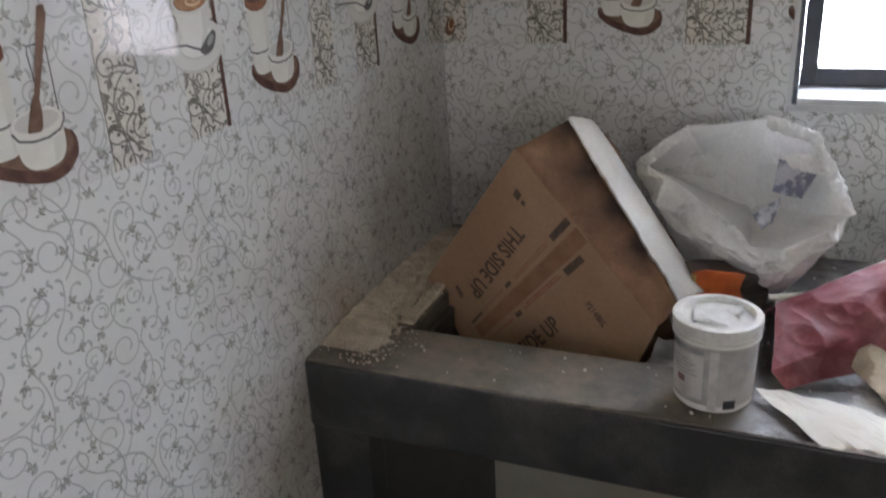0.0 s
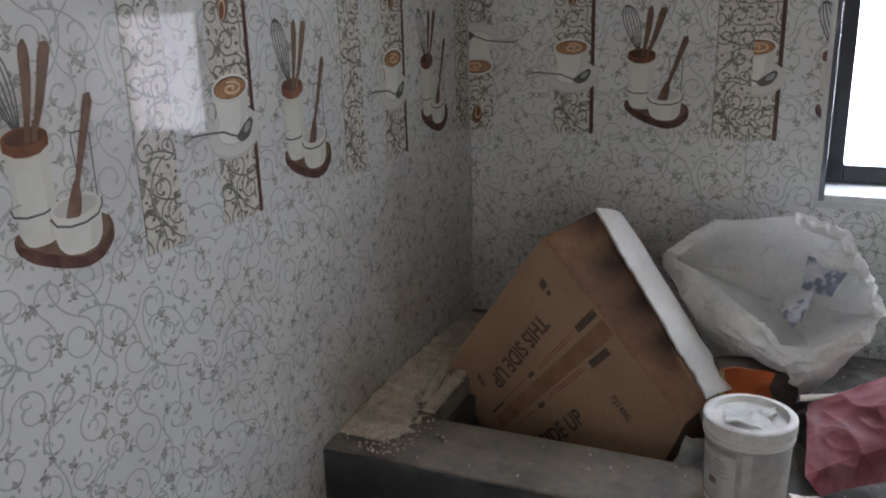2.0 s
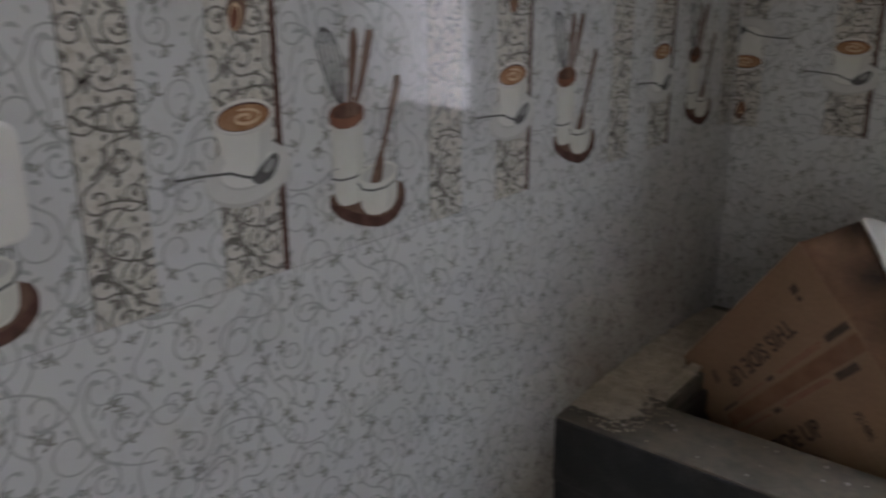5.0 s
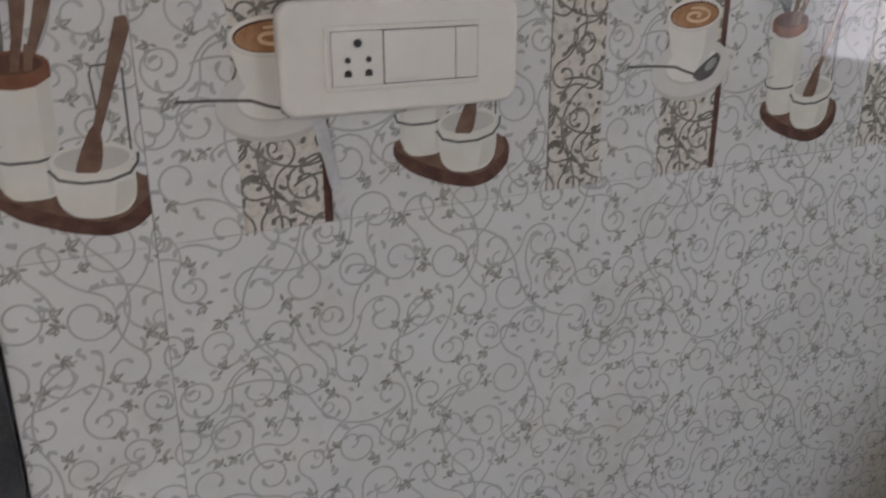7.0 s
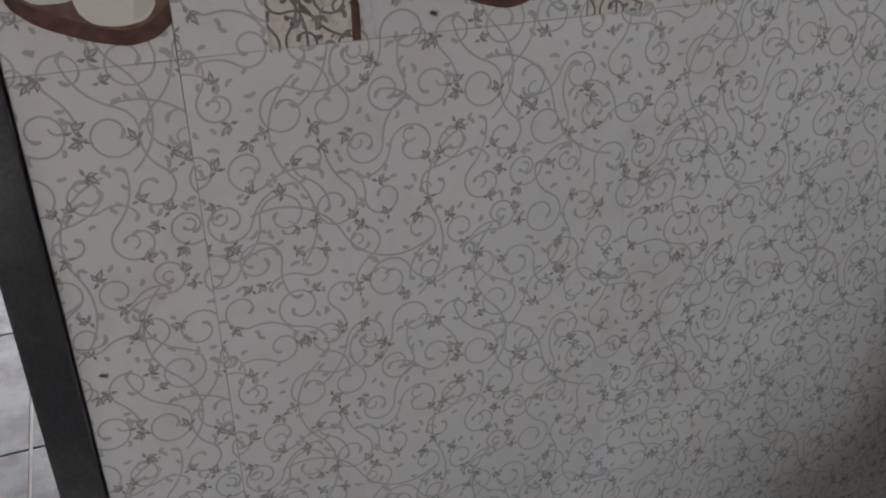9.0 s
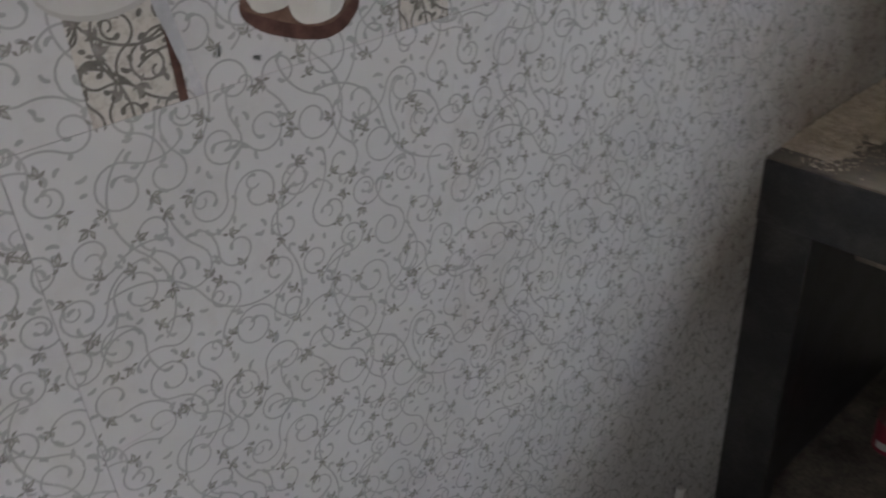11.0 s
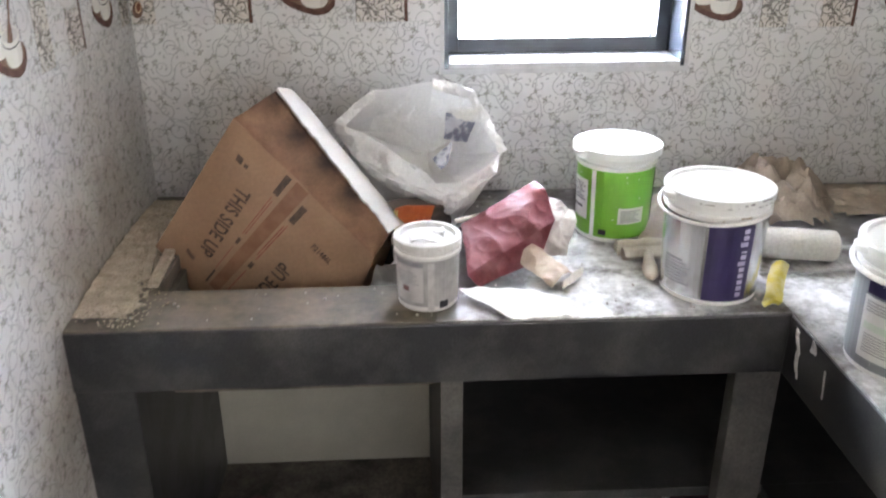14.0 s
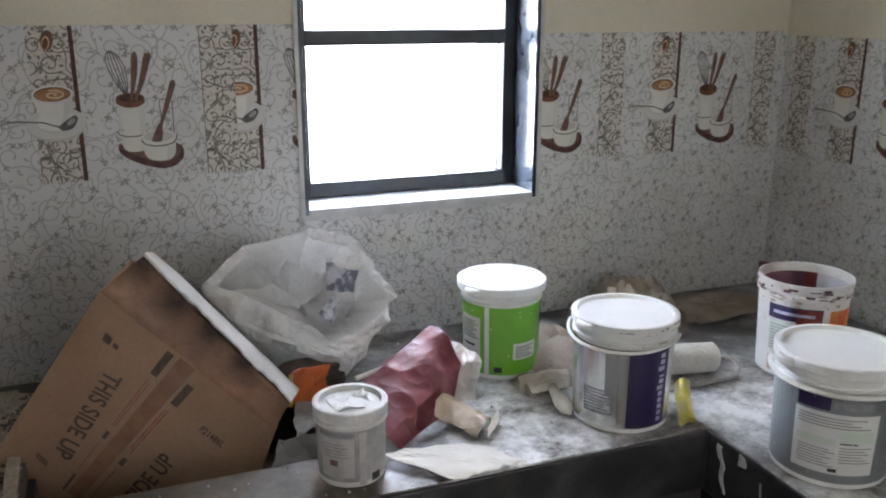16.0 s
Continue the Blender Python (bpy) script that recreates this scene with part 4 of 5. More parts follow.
part("label_bar", wrap(rad, F - 70, F - 46, 0.068, 0.073, 0.0022), "black_ink", g)
part("label_panel", wrap(rad, F + 14, F + 56, 0.045, 0.080, 0.0015), "label_white", g, "white text panel")
bars(g, rad, F + 18, F + 50, 0.049, 0.076, 6, "text")
part("stamp", wrap(rad, F - 14, F - 2, 0.018, 0.030, 0.0018), "black_ink", g)
part("label_panel", wrap(rad, F + 80, F + 130, 0.02, 0.15, 0.0020), "black_ink", g, "dark panel")

# silver bucket with the purple band
sx, sy = 1.153, -0.548
sv, rad = bucket("paint_bucket", sx, sy, 0.0865, 0.0915, 0.197, 0, "silver paint bucket with a purple band and spattered lid", "silver", lid_mat="white_plastic", tab=190, lid_out=0.0055, lid_h=0.017)
F = facing(sx, sy, *EYE)
part("label_band", wrap(rad, F + 2, F + 54, 0.014, 0.158, 0.0015), "purple", sv, "deep purple band")
# the maker's mark, as plain upright bars
for k in range(11):
    z0 = 0.022 + k * 0.0122
    tall = 0.018 if k in (5, 8) else 0.013
    part("mark", wrap(rad, F + 47 - tall * 520, F + 47, z0, z0 + (0.0035 if k in (7,) else 0.0085), 0.0022), "lilac", sv)
bars(sv, rad, F - 52, F - 14, 0.035, 0.085, 8, "text", 0.35)
bail(sv, 0.094, 0.196 * 0.90, F - 110, F + 70, 0.014, thick=0.0032)

# small tin at the front
cx, cy = 0.629, -0.570
cn, rad = bucket("small_paint_tub", cx, cy, 0.0535, 0.0565, 0.122, 0, "small grey paint tub with a paint-dusted white lid", "can_grey", lid_mat="lid_dust", lid_h=0.018, lid_out=0.004, dish=0.008, foot="old_plastic", tab=None)
F = facing(cx, cy, *EYE)
part("paint_skin", sheet(lambda u, v: (0.034 * (u * 2 - 1) * math.sqrt(1 - 0.8 * (v - 0.5) ** 2), 0.030 * (v * 2 - 1), 0.1265 + 0.003 * math.sin(5 * u + 3 * v)), 14, 12, 0.002, 0.006, 3.0, 60), "lid_dust", cn, "dried paint skin on the lid")
part("label_panel", wrap(rad, F - 62, F - 2, 0.020, 0.088, 0.0012), "label_faded", cn, "faded white text panel")
bars(cn, rad, F - 56, F - 10, 0.055, 0.082, 5, "text", 0.3, 0.0018)
part("label_stripe", wrap(rad, F + 6, F + 18, 0.006, 0.098, 0.0012), "label_faded", cn, "white stripe")
part("label_band", wrap(rad, F - 64, F - 2, 0.090, 0.098, 0.0014), "text", cn, "dark printed band")
part("small_print", wrap(rad, F - 44, F - 30, 0.040, 0.050, 0.0018), "dull_lid", cn, "faded red mark")
part("stamp", wrap(rad, F + 28, F + 46, 0.008, 0.022, 0.0014), "black_ink", cn)

# grey bucket on the long worktop
ux, uy = 1.378, -0.829
ul, rad = bucket("paint_bucket", ux, uy, 0.090, 0.0965, 0.200, 0, "grey paint bucket with a printed label and white lid", "grey_wrap", tab=172, lid_out=0.006, lid_h=0.018)
F = facing(ux, uy, *EYE)
part("label_panel", wrap(rad, F - 40, F + 38, 0.028, 0.132, 0.0014), "label_white", ul, "white text panel")
part("label_band", wrap(rad, F - 38, F - 8, 0.136, 0.158, 0.0016), "purple", ul, "dark maker's band")
part("label_band", wrap(rad, F - 5, F + 30, 0.140, 0.152, 0.0016), "text", ul)
part("label_panel", wrap(rad, F - 36, F + 0, 0.078, 0.090, 0.0020), "label_mint", ul)
part("label_panel", wrap(rad, F + 4, F + 34, 0.085, 0.105, 0.0020), "label_mint", ul)
bars(ul, rad, F - 36, F + 30, 0.108, 0.128, 4, "text", 0.4)
bars(ul, rad, F - 34, F + 0, 0.040, 0.074, 7, "text", 0.35)
bars(ul, rad, F + 4, F + 34, 0.050, 0.080, 6, "text", 0.35)
part("label_bar", wrap(rad, F + 4, F + 20, 0.082, 0.0845, 0.0024), "black_ink", ul)
part("stamp", wrap(rad, F - 4, F + 4, 0.032, 0.038, 0.0020), "black_ink", ul)
bail(ul, 0.0985, 0.174, F - 95, F + 85, 0.006)

# open bucket with wine-coloured remains
yx, yy = 1.622, -0.497
ry, rad = bucket("open_paint_bucket", yx, yy, 0.081, 0.090, 0.205, 0, "open white paint bucket with red and orange label, wine paint inside", None, lid=False, foot="old_plastic")
F = facing(yx, yy, *EYE)
part("label_band", wrap(rad, F - 48, F + 22, 0.128, 0.158, 0.0015), "purple", ry, "dark printed band")
part("label_band", wrap(rad, F - 10, F + 22, 0.110, 0.156, 0.0022), "red_label", ry, "dark red printed panel")
part("label_panel", wrap(rad, F + 32, F + 82, 0.095, 0.154, 0.0016), "orange_label", ry, "orange and red printed panel")
part("label_panel", wrap(rad, F - 46, F - 12, 0.056, 0.124, 0.0016), "label_mint", ry, "pale text panel")
bars(ry, rad, F - 44, F - 16, 0.062, 0.120, 9, "text", 0.35)
bars(ry, rad, F - 40, F + 12, 0.140, 0.148, 1, "lilac", 0.8, 0.003)
part("paint_film", wrap(lambda z: rad(z) - 0.0065, F + 178, F + 262, 0.03, 0.188, 0.0, 20), "wine", ry, "dark wine paint film")
part("paint_film", wrap(lambda z: rad(z) - 0.0062, F + 160, F + 180, 0.03, 0.188, 0.0, 8), "red_label", ry)
part("inner_wall", wrap(lambda z: rad(z) - 0.0058, F - 98, F + 162, 0.03, 0.188, 0.0, 40), "inside", ry)
part("drips", wrap(rad, F - 46, F - 6, 0.012, 0.045, 0.0012), "kraft", ry, "tan paint drips")

rim = bmesh.new()
random.seed(9)
for k in range(70):
    a = random.uniform(-180, 180)
    z0 = random.uniform(0.160, 0.186)
    wrap(rad, a, a + random.uniform(2, 9), z0, z0 + random.uniform(0.002, 0.006), 0.0055, 3, rim)
tagged(part("rim_spatter", rim, "kraft", ry, "dried paint on the rim"), kind="stuff")
rim = bmesh.new()
for k in range(60):
    a = random.uniform(-180, 180)
    z0 = random.uniform(0.176, 0.200)
    wrap(rad, a, a + random.uniform(3, 14), z0, z0 + random.uniform(0.0015, 0.005), 0.0062, 3, rim)
tagged(part("rim_spatter", rim, "wine", ry, "dark dried paint on the rim"), kind="stuff")
brush_stick = tagged(part("stirring_stick", tube([(1.585, -0.44, 0.875), (1.598, -0.405, 0.98), (1.604, -0.395, 1.058)], [0.008, 0.010, 0.013], 10), "wine"), "dark paint-stained stirring stick in the open bucket", "stick")



def splashes(th, radius, a0, a1, z0, z1, count, mat, label, seed, big=5.0):
    """Dried drops and short smears round a bucket."""
    rng = random.Random(seed)
    bm = bmesh.new()
    for k in range(count):
        a, z = rng.uniform(a0, a1), rng.uniform(z0, z1)
        wrap(radius, a, a + rng.uniform(0.6, big) * rng.random(), z, z + rng.uniform(0.001, 0.004), 0.0026, 2, bm)
    tagged(part("splashes", bm, mat, th, label), kind="stuff")


splashes(sv, lambda z: 0.0965, F - 180, F + 180, 0.192, 0.203, 46, "can_grey", "dried grey paint on the lid rim", 3, 14)
splashes(sv, lambda z: 0.0915 + 0.004, F - 180, F + 180, 0.168, 0.176, 30, "kraft", "dried tan paint on the collar", 5, 16)
splashes(g, lambda z: 0.0775 + 0.005 * z / 0.19, -170, 10, 0.04, 0.155, 42, "label_white", "white paint drops on the label", 7, 2.5)
splashes(ul, lambda z: 0.0905 + 0.0065 * z / 0.2, -200, 0, 0.02, 0.16, 24, "label_white", "white paint drops on the wrap", 8, 3.0)
splashes(cn, lambda z: 0.0615, -180, 180, 0.116, 0.128, 40, "offwhite", "dried paint on the lid rim", 9, 16)

# ---- tools and scraps on the worktop ----
rol = thing("paint_roller", pose(1.33, -0.43, TOP + 0.001), "paint-caked white roller with a bent wire frame", "paint roller")
part("sleeve", tube([(-0.125, 0.028, 0.033), (-0.120, 0.027, 0.033), (0.0, 0.0, 0.033), (0.108, -0.024, 0.033), (0.113, -0.025, 0.033)], [0.026, 0.031, 0.032, 0.031, 0.026], 24), "roller", rol, smooth=True)
part("end_cap", tube([(0.113, -0.025, 0.033), (0.118, -0.026, 0.033)], 0.018, 16), "steel", rol)
part("wire_frame", tube([(0.118, -0.026, 0.033), (0.138, -0.030, 0.034), (0.146, -0.045, 0.030), (0.147, -0.062, 0.018), (0.135, -0.075, 0.006), (0.05, -0.078, 0.005), (-0.06, -0.080, 0.005)], 0.0035), "steel", rol)

br = thing("paint_brush", pose(1.055, -0.45, TOP + 0.001), "stiff paint-caked brush lying on the worktop", "paint brush")
part("bristles", sheet(lambda u, v: (-0.035 + 0.11 * u, 0.045 + 0.045 * v, 0.004 + 0.026 * math.sin(math.pi * v) * (0.7 + 0.3 * math.sin(3 * u))), 10, 8, 0.022, 0.006, 2.0, 30), "brush", br)
part("ferrule", sheet(lambda u, v: (-0.030 + 0.085 * u, 0.012 + 0.036 * v, 0.006 + 0.022 * math.sin(math.pi * v * 0.8 + 0.4)), 8, 4, 0.020, 0.004, 7.0, 30), "brush", br)
part("brush_handle", tube([(0.018, 0.015, 0.016), (0.010, -0.015, 0.016), (0.004, -0.045, 0.015), (0.000, -0.070, 0.014), (-0.003, -0.088, 0.013)], [0.010, 0.011, 0.015, 0.013, 0.004], 14), "brush", br, smooth=True)

yl = thing("yellow_sponge", pose(1.275, -0.565, TOP + 0.001), "folded yellow foam strip beside the silver bucket", "sponge")
part("foam", sheet(lambda u, v: (-0.010 + 0.036 * u - 0.040 * v, 0.006 - 0.074 * v, 0.006 + 0.040 * (1 - v) ** 1.4 + 0.008 * math.sin(math.pi * u)), 8, 14, 0.010, 0.004, 3.0, 30), "yellow", yl)


def heap(name, x, y, lx, ly, h, seed, label, mat="heap"):
    bm = bmesh.new()
    NU, NV = 34, 26
    grid = []
    for i in range(NU + 1):
        row = []
        for j in range(NV + 1):
            u, v = i / NU * 2 - 1, j / NV * 2 - 1
            d = max(0.0, 1 - (u * u * 0.9 + v * v * 0.9))
            q = Vector((u * 1.5 + v * 0.9 + seed, v * 1.3 - u * 0.5, seed))
            ridge = 1.2 * abs(noise.noise(q)) + 0.55 * abs(noise.noise(q * 2.2 + Vector((3, 1, 0)))) + 0.18 * noise.noise(q * 4.3)
            z = h * (d ** 0.8) * (0.3 + ridge) + 0.003
            row.append(bm.verts.new((u * lx + 0.03 * noise.noise(q + Vector((5, 5, 0))), v * ly + 0.02 * noise.noise(q + Vector((0, 9, 4))), max(0.002, z if d > 0 else 0.002))))
        grid.append(row)
    for i in range(NU):
        for j in range(NV):
            u, v = (i + 0.5) / NU * 2 - 1, (j + 0.5) / NV * 2 - 1
            if u * u + v * v < 1.0 + 0.2 * noise.noise(Vector((u * 3, v * 3, seed))):
                bm.faces.new((grid[i][j], grid[i + 1][j], grid[i + 1][j + 1], grid[i][j + 1]))
    bmesh.ops.delete(bm, geom=[v for v in bm.verts if not v.link_faces], context="VERTS")
    bmesh.ops.triangulate(bm, faces=bm.faces[:])
    return tagged(part(name, bm, mat, m=pose(x, y, TOP + 0.001)), label, "crumpled sheet")


heap("crumpled_brown_sheet", 1.42, -0.15, 0.15, 0.13, 0.120, 1.3, "crumpled brown plastic sheet against the tiled wall")
heap("crumpled_brown_sheet", 1.17, -0.26, 0.12, 0.11, 0.060, 4.1, "crumpled tan wrapping between the paint buckets")
heap("crumpled_brown_sheet", 1.66, -0.12, 0.20, 0.10, 0.024, 7.7, "flattened brown plastic sheet along the tiled wall")

# sawdust along the tiled wall and round the sink
bm = bmesh.new()
NU, NV = 150, 34
grid = []
for i in range(NU + 1):
    row = []
    for j in range(NV + 1):
        u, v = i / NU, j / NV
        y = -0.61 + 0.58 * u
        x = 0.002 + 0.122 * v * (0.75 + 0.3 * noise.noise(Vector((u * 6, 0, 3))) + 0.22 * noise.noise(Vector((u * 31, 0, 7))))
        z = TOP + 0.001 + 0.015 * (1 - v) ** 1.4 * math.sin(math.pi * (0.02 + 0.96 * u)) ** 0.7 + (1 - 0.6 * v) * (0.006 * noise.noise(Vector((u * 25, v * 6, 0))) + 0.004 * noise.noise(Vector((u * 70, v * 17, 4)))) * math.sin(math.pi * u) ** 0.5 * min(1.0, 3 * (1 - v))
        row.append(bm.verts.new((x, y, max(z, TOP + 0.0008))))
    grid.append(row)
for i in range(NU):
    for j in range(NV):
        bm.faces.new((grid[i][j], grid[i + 1][j], grid[i + 1][j + 1], grid[i][j + 1]))
random.seed(21)
for k in range(700):
    v = random.random() ** 0.5
    x, y = 0.004 + 0.17 * v * random.uniform(0.5, 1.0), random.uniform(-0.645, -0.05)
    if x > SX0 - 0.003 and y > SY0 - 0.003:
        x = random.uniform(0.01, SX0 - 0.006)
    z = TOP + 0.0012 + 0.012 * max(0.0, 1 - x / 0.1) ** 1.4
    q = random.uniform(0.001, 0.0035)
    bmesh.ops.create_cube(bm, size=q, matrix=pose(x, y, z, random.uniform(0, 90), random.uniform(0, 90), random.uniform(0, 90)))
for k in range(150):
    x, y = random.uniform(0.006, SX0 - 0.014), random.uniform(-0.62, -0.06)
    z = TOP + 0.003 + 0.012 * max(0.0, 1 - x / 0.1) ** 1.4
    flake = pose(x, y, z, random.uniform(-35, 35), random.uniform(-35, 35), random.uniform(0, 180)) @ Matrix.Diagonal((random.uniform(0.004, 0.018), random.uniform(0.002, 0.006), 0.001, 1))
    bmesh.ops.create_cube(bm, size=1.0, matrix=flake)
tagged(part("sawdust", bm, "sawdust"), "brown sawdust drifted against the tiled wall", "sawdust", kind="stuff")
strip = tagged(part("wood_strip", box(-0.011, 0.010, -0.115, 0.15, 0.0, 0.009, 0.002), "sawdust", m=pose(0.112, -0.385, TOP + 0.003, 0, 0, 2)), "pale dusty wooden strip along the sink edge", "wood strip")

strip = tagged(part("wood_strip", box(-0.008, 0.008, -0.10, 0.12, 0.0, 0.007, 0.002), "sawdust", m=pose(0.080, -0.37, TOP + 0.004, 2, 0, 9)), "pale dusty wooden strip beside the sink edge", "wood strip")

# crumbs and paint flakes on the front strip
random.seed(4)
bm = bmesh.new()
for k in range(110):
    x, y = random.uniform(0.03, 1.25), random.uniform(FRONT + 0.012, SY0 - 0.01) if k < 45 else random.uniform(-0.64, -0.05)
    if k >= 45 and x < 0.68:
        x = random.uniform(0.68, 1.25)
    s = random.uniform(0.0012, 0.004)
    bmesh.ops.create_cube(bm, size=s, matrix=pose(x, y, TOP + 0.0007 + s * 0.3, random.uniform(0, 90), random.uniform(0, 90), random.uniform(0, 90)))
tagged(part("paint_flakes", bm, "offwhite"), "pale crumbs and paint flakes on the worktop", "debris", kind="stuff")

# white paint runs on the edge of the long worktop
runs = part("paint_run", sheet(lambda u, v: (LEGX - 0.0055, FRONT - 0.035 - (0.016 - 0.010 * v) * u - 0.024 * v + 0.003 * math.sin(11 * v), TOP - 0.012 - 0.085 * v), 4, 16, 0.0012, 0.003, 2.0, 60), "label_faded", wt, "dried white paint run")
part("paint_run", sheet(lambda u, v: (LEGX - 0.0055, -0.745 - 0.02 * u, TOP - 0.006 - 0.02 * v), 4, 4, 0.0012, 0.003, 2.0, 60), "label_faded", wt)
part("paint_run", sheet(lambda u, v: (LEGX - 0.0055, -0.80 - 0.004 * u - 0.006 * v, TOP - 0.03 - 0.05 * v), 2, 8, 0.0012, 0.001, 2.0, 60), "label_faded", wt)

# ---- in the open cabinets ----
tin = thing("red_tin", pose(0.215, -0.30, 0.063), "small red tin with a white label in the open cabinet", "tin")
part("body", lathe([(0.034, 0.0), (0.036, 0.003), (0.036, 0.078), (0.034, 0.081)], 32, close_top=True), "pot_red", tin)
part("label_panel", wrap(lambda z: 0.036, -120, -70, 0.015, 0.034, 0.001), "label_white", tin)
part("lid", lathe([(0.036, 0.081), (0.0375, 0.083), (0.0375, 0.092), (0.034, 0.096), (0.001, 0.096)], 32), "dull_lid", tin, "dull dusty maroon lid")
rag = heap("dark_rag", 0.36, -0.38, 0.10, 0.075, 0.04, 9.9, "dark dirty rag on the cabinet floor", "dark_pack")
rag.matrix_basis = pose(0.37, -0.37, 0.063)
low = thing("paint_dish", pose(1.315, -0.285, 0.063), "shallow dirty grey dish with dark red paint remains", "dish")
part("body", lathe([(0.070, 0.0), (0.074, 0.003), (0.086, 0.038), (0.090, 0.040), (0.088, 0.043), (0.082, 0.040), (0.070, 0.008), (0.001, 0.006)], 36), "can_grey", low)
part("paint_film", lathe([(0.074, 0.018), (0.001, 0.0185)], 36, close_bottom=False), "wine", low, "dark red paint")
pale = heap("pale_paper_scrap", 1.02, -0.58, 0.08, 0.05, 0.06, 3.3, "crumpled dirty tan paper on the cabinet floor", "cab_floor")
pale.matrix_basis = pose(1.08, -0.57, 0.063)

# pipe stub beside the tiled wall
pipe = thing("pipe_stub", pose(0.018, -0.83, 0.0), "short grey pipe standing against the tiled wall", "pipe")
part("pipe", tube([(0, -0.03, 0.0), (0, -0.012, 0.10), (0, 0.0, 0.187)], 0.009, 14), "pvc", pipe)
part("elbow", tube([(0.03, 0.03, 0.0), (0.035, 0.035, 0.05), (0.02, 0.06, 0.07)], 0.013, 12), "dark_pack", pipe, "dark rubber hose end")

# ---- socket on the tiled wall ----
PL = thing("socket_plate", pose(0.0012, -1.584, 1.410, 0, 0, 90), "white wall plate with five-pin socket and blank cover", "wall socket")


def rounded(w, h, r, y0, y1, edge=0.004):
    """A plate in local x and z, its face at y0, with round corners and a soft edge."""
    bm = bmesh.new()
    rows = []
    for y, inset in ((y1, 0.0), (y0 + edge, 0.0), (y0 + edge * 0.3, edge * 0.35), (y0, edge)):
        row = []
        for cx_, cz_, a0 in ((w / 2 - r, h / 2 - r, 0), (-w / 2 + r, h / 2 - r, 90), (-w / 2 + r, -h / 2 + r, 180), (w / 2 - r, -h / 2 + r, 270)):
            for k in range(7):
                a = radians(a0 + 15 * k)
                row.append(bm.verts.new((cx_ + (r - inset) * math.cos(a), y, cz_ + (r - inset) * math.sin(a))))
        rows.append(row)
    for a, b in zip(rows, rows[1:]):
        for k in range(len(a)):
            bm.faces.new((a[k], a[(k + 1) % len(a)], b[(k + 1) % len(a)], b[k]))
    bm.faces.new(rows[-1])
    bm.faces.new(rows[0][::-1])
    return bm


part("plate", rounded(0.228, 0.098, 0.016, -0.012, 0.0), "plastic", PL)
part("raised_field", rounded(0.150, 0.056, 0.004, -0.0145, -0.0121, 0.0015), "plastic", PL)
sock = part("socket", rounded(0.0465, 0.046, 0.001, -0.0165, -0.0146, 0.0006), "plastic", PL, m=pose(-0.0465, 0, 0))
part("blank_cover", rounded(0.0685, 0.045, 0.001, -0.0160, -0.0146, 0.0006), "plastic", PL, m=pose(0.0125, 0, 0))
part("blank_cover", rounded(0.0215, 0.045, 0.001, -0.0160, -0.0146, 0.0006), "plastic", PL, m=pose(0.0585, 0, 0))
part("gap", box(-0.0701, 0.0699, -0.01475, -0.0146, -0.0234, 0.0234), "hole", PL, "dark gap round the inserts")
for hx, hz, hr in ((0.0, 0.013, 0.0036), (-0.0095, -0.001, 0.0026), (0.0095, -0.001, 0.0026), (-0.0095, -0.0125, 0.0034), (0.0095, -0.0125, 0.0034)):
    bm = bmesh.new()
    bmesh.ops.create_cone(bm, cap_ends=True, segments=16, radius1=hr, radius2=hr, depth=0.0006, matrix=pose(hx, -0.0168, hz, 90))
    if hr == 0.0034:
        for v in bm.verts:
            if v.co.z < hz:
                v.co.z = hz - 0.0025
    part("pin_hole", bm, "hole", sock)
peel = tagged(part("peeling_film", sheet(lambda u, v: (0.0018 + 0.003 * u, -1.670 + 0.022 * v + (0.012 - 0.004 * v) * u, 1.358 - 0.094 * v), 5, 16, 0.0006, 0.0012, 3.0, 60), "film"),
              "clear protective film peeling below the socket", "plastic film")


# ---- printed wall tiles ----
TW, TH = 0.45, 0.30
SLOTS = ["glaze", "vine", "leaf", "strip", "dark_vine", "brown", "coffee", "foam", "china", "cream_pot", "wire", "steel_print", "wood_print", "dark_wood", "rim_wood", "leaf_pale", "strip_leaf", "pot_shade", "saucer", "cup_shade"]
SID = {k: i for i, k in enumerate(SLOTS)}


def ribbon(pts, w, mat, layer, taper=True):
    """Flat quads along a line of 2D points."""
    out = []
    n = len(pts)
    side = []
    for i, (x, y) in enumerate(pts):
        ax, ay = pts[max(i - 1, 0)]
        bx, by = pts[min(i + 1, n - 1)]
        d = math.hypot(bx - ax, by - ay) or 1e-9
        k = w / 2 * ((0.45 + 0.55 * math.sin(math.pi * (0.08 + 0.84 * i / max(1, n - 1)))) if taper else 1.0)
        side.append((-(by - ay) / d * k, (bx - ax) / d * k))
    for i in range(n - 1):
        (x0, y0), (x1, y1), (a, b), (c, e) = pts[i], pts[i + 1], side[i], side[i + 1]
        out.append((mat, layer, [(x0 + a, y0 + b), (x0 - a, y0 - b), (x1 - c, y1 - e), (x1 + c, y1 + e)]))
    return out


def ellipse(cx_, cy_, rx, ry, mat, layer, turn=0.0, n=24):
    c, s = math.cos(radians(turn)), math.sin(radians(turn))
    p = []
    for k in range(n):
        a = 2 * math.pi * k / n
        u, v = rx * math.cos(a), ry * math.sin(a)
        p.append((cx_ + u * c - v * s, cy_ + u * s + v * c))
    return [(mat, layer, p)]


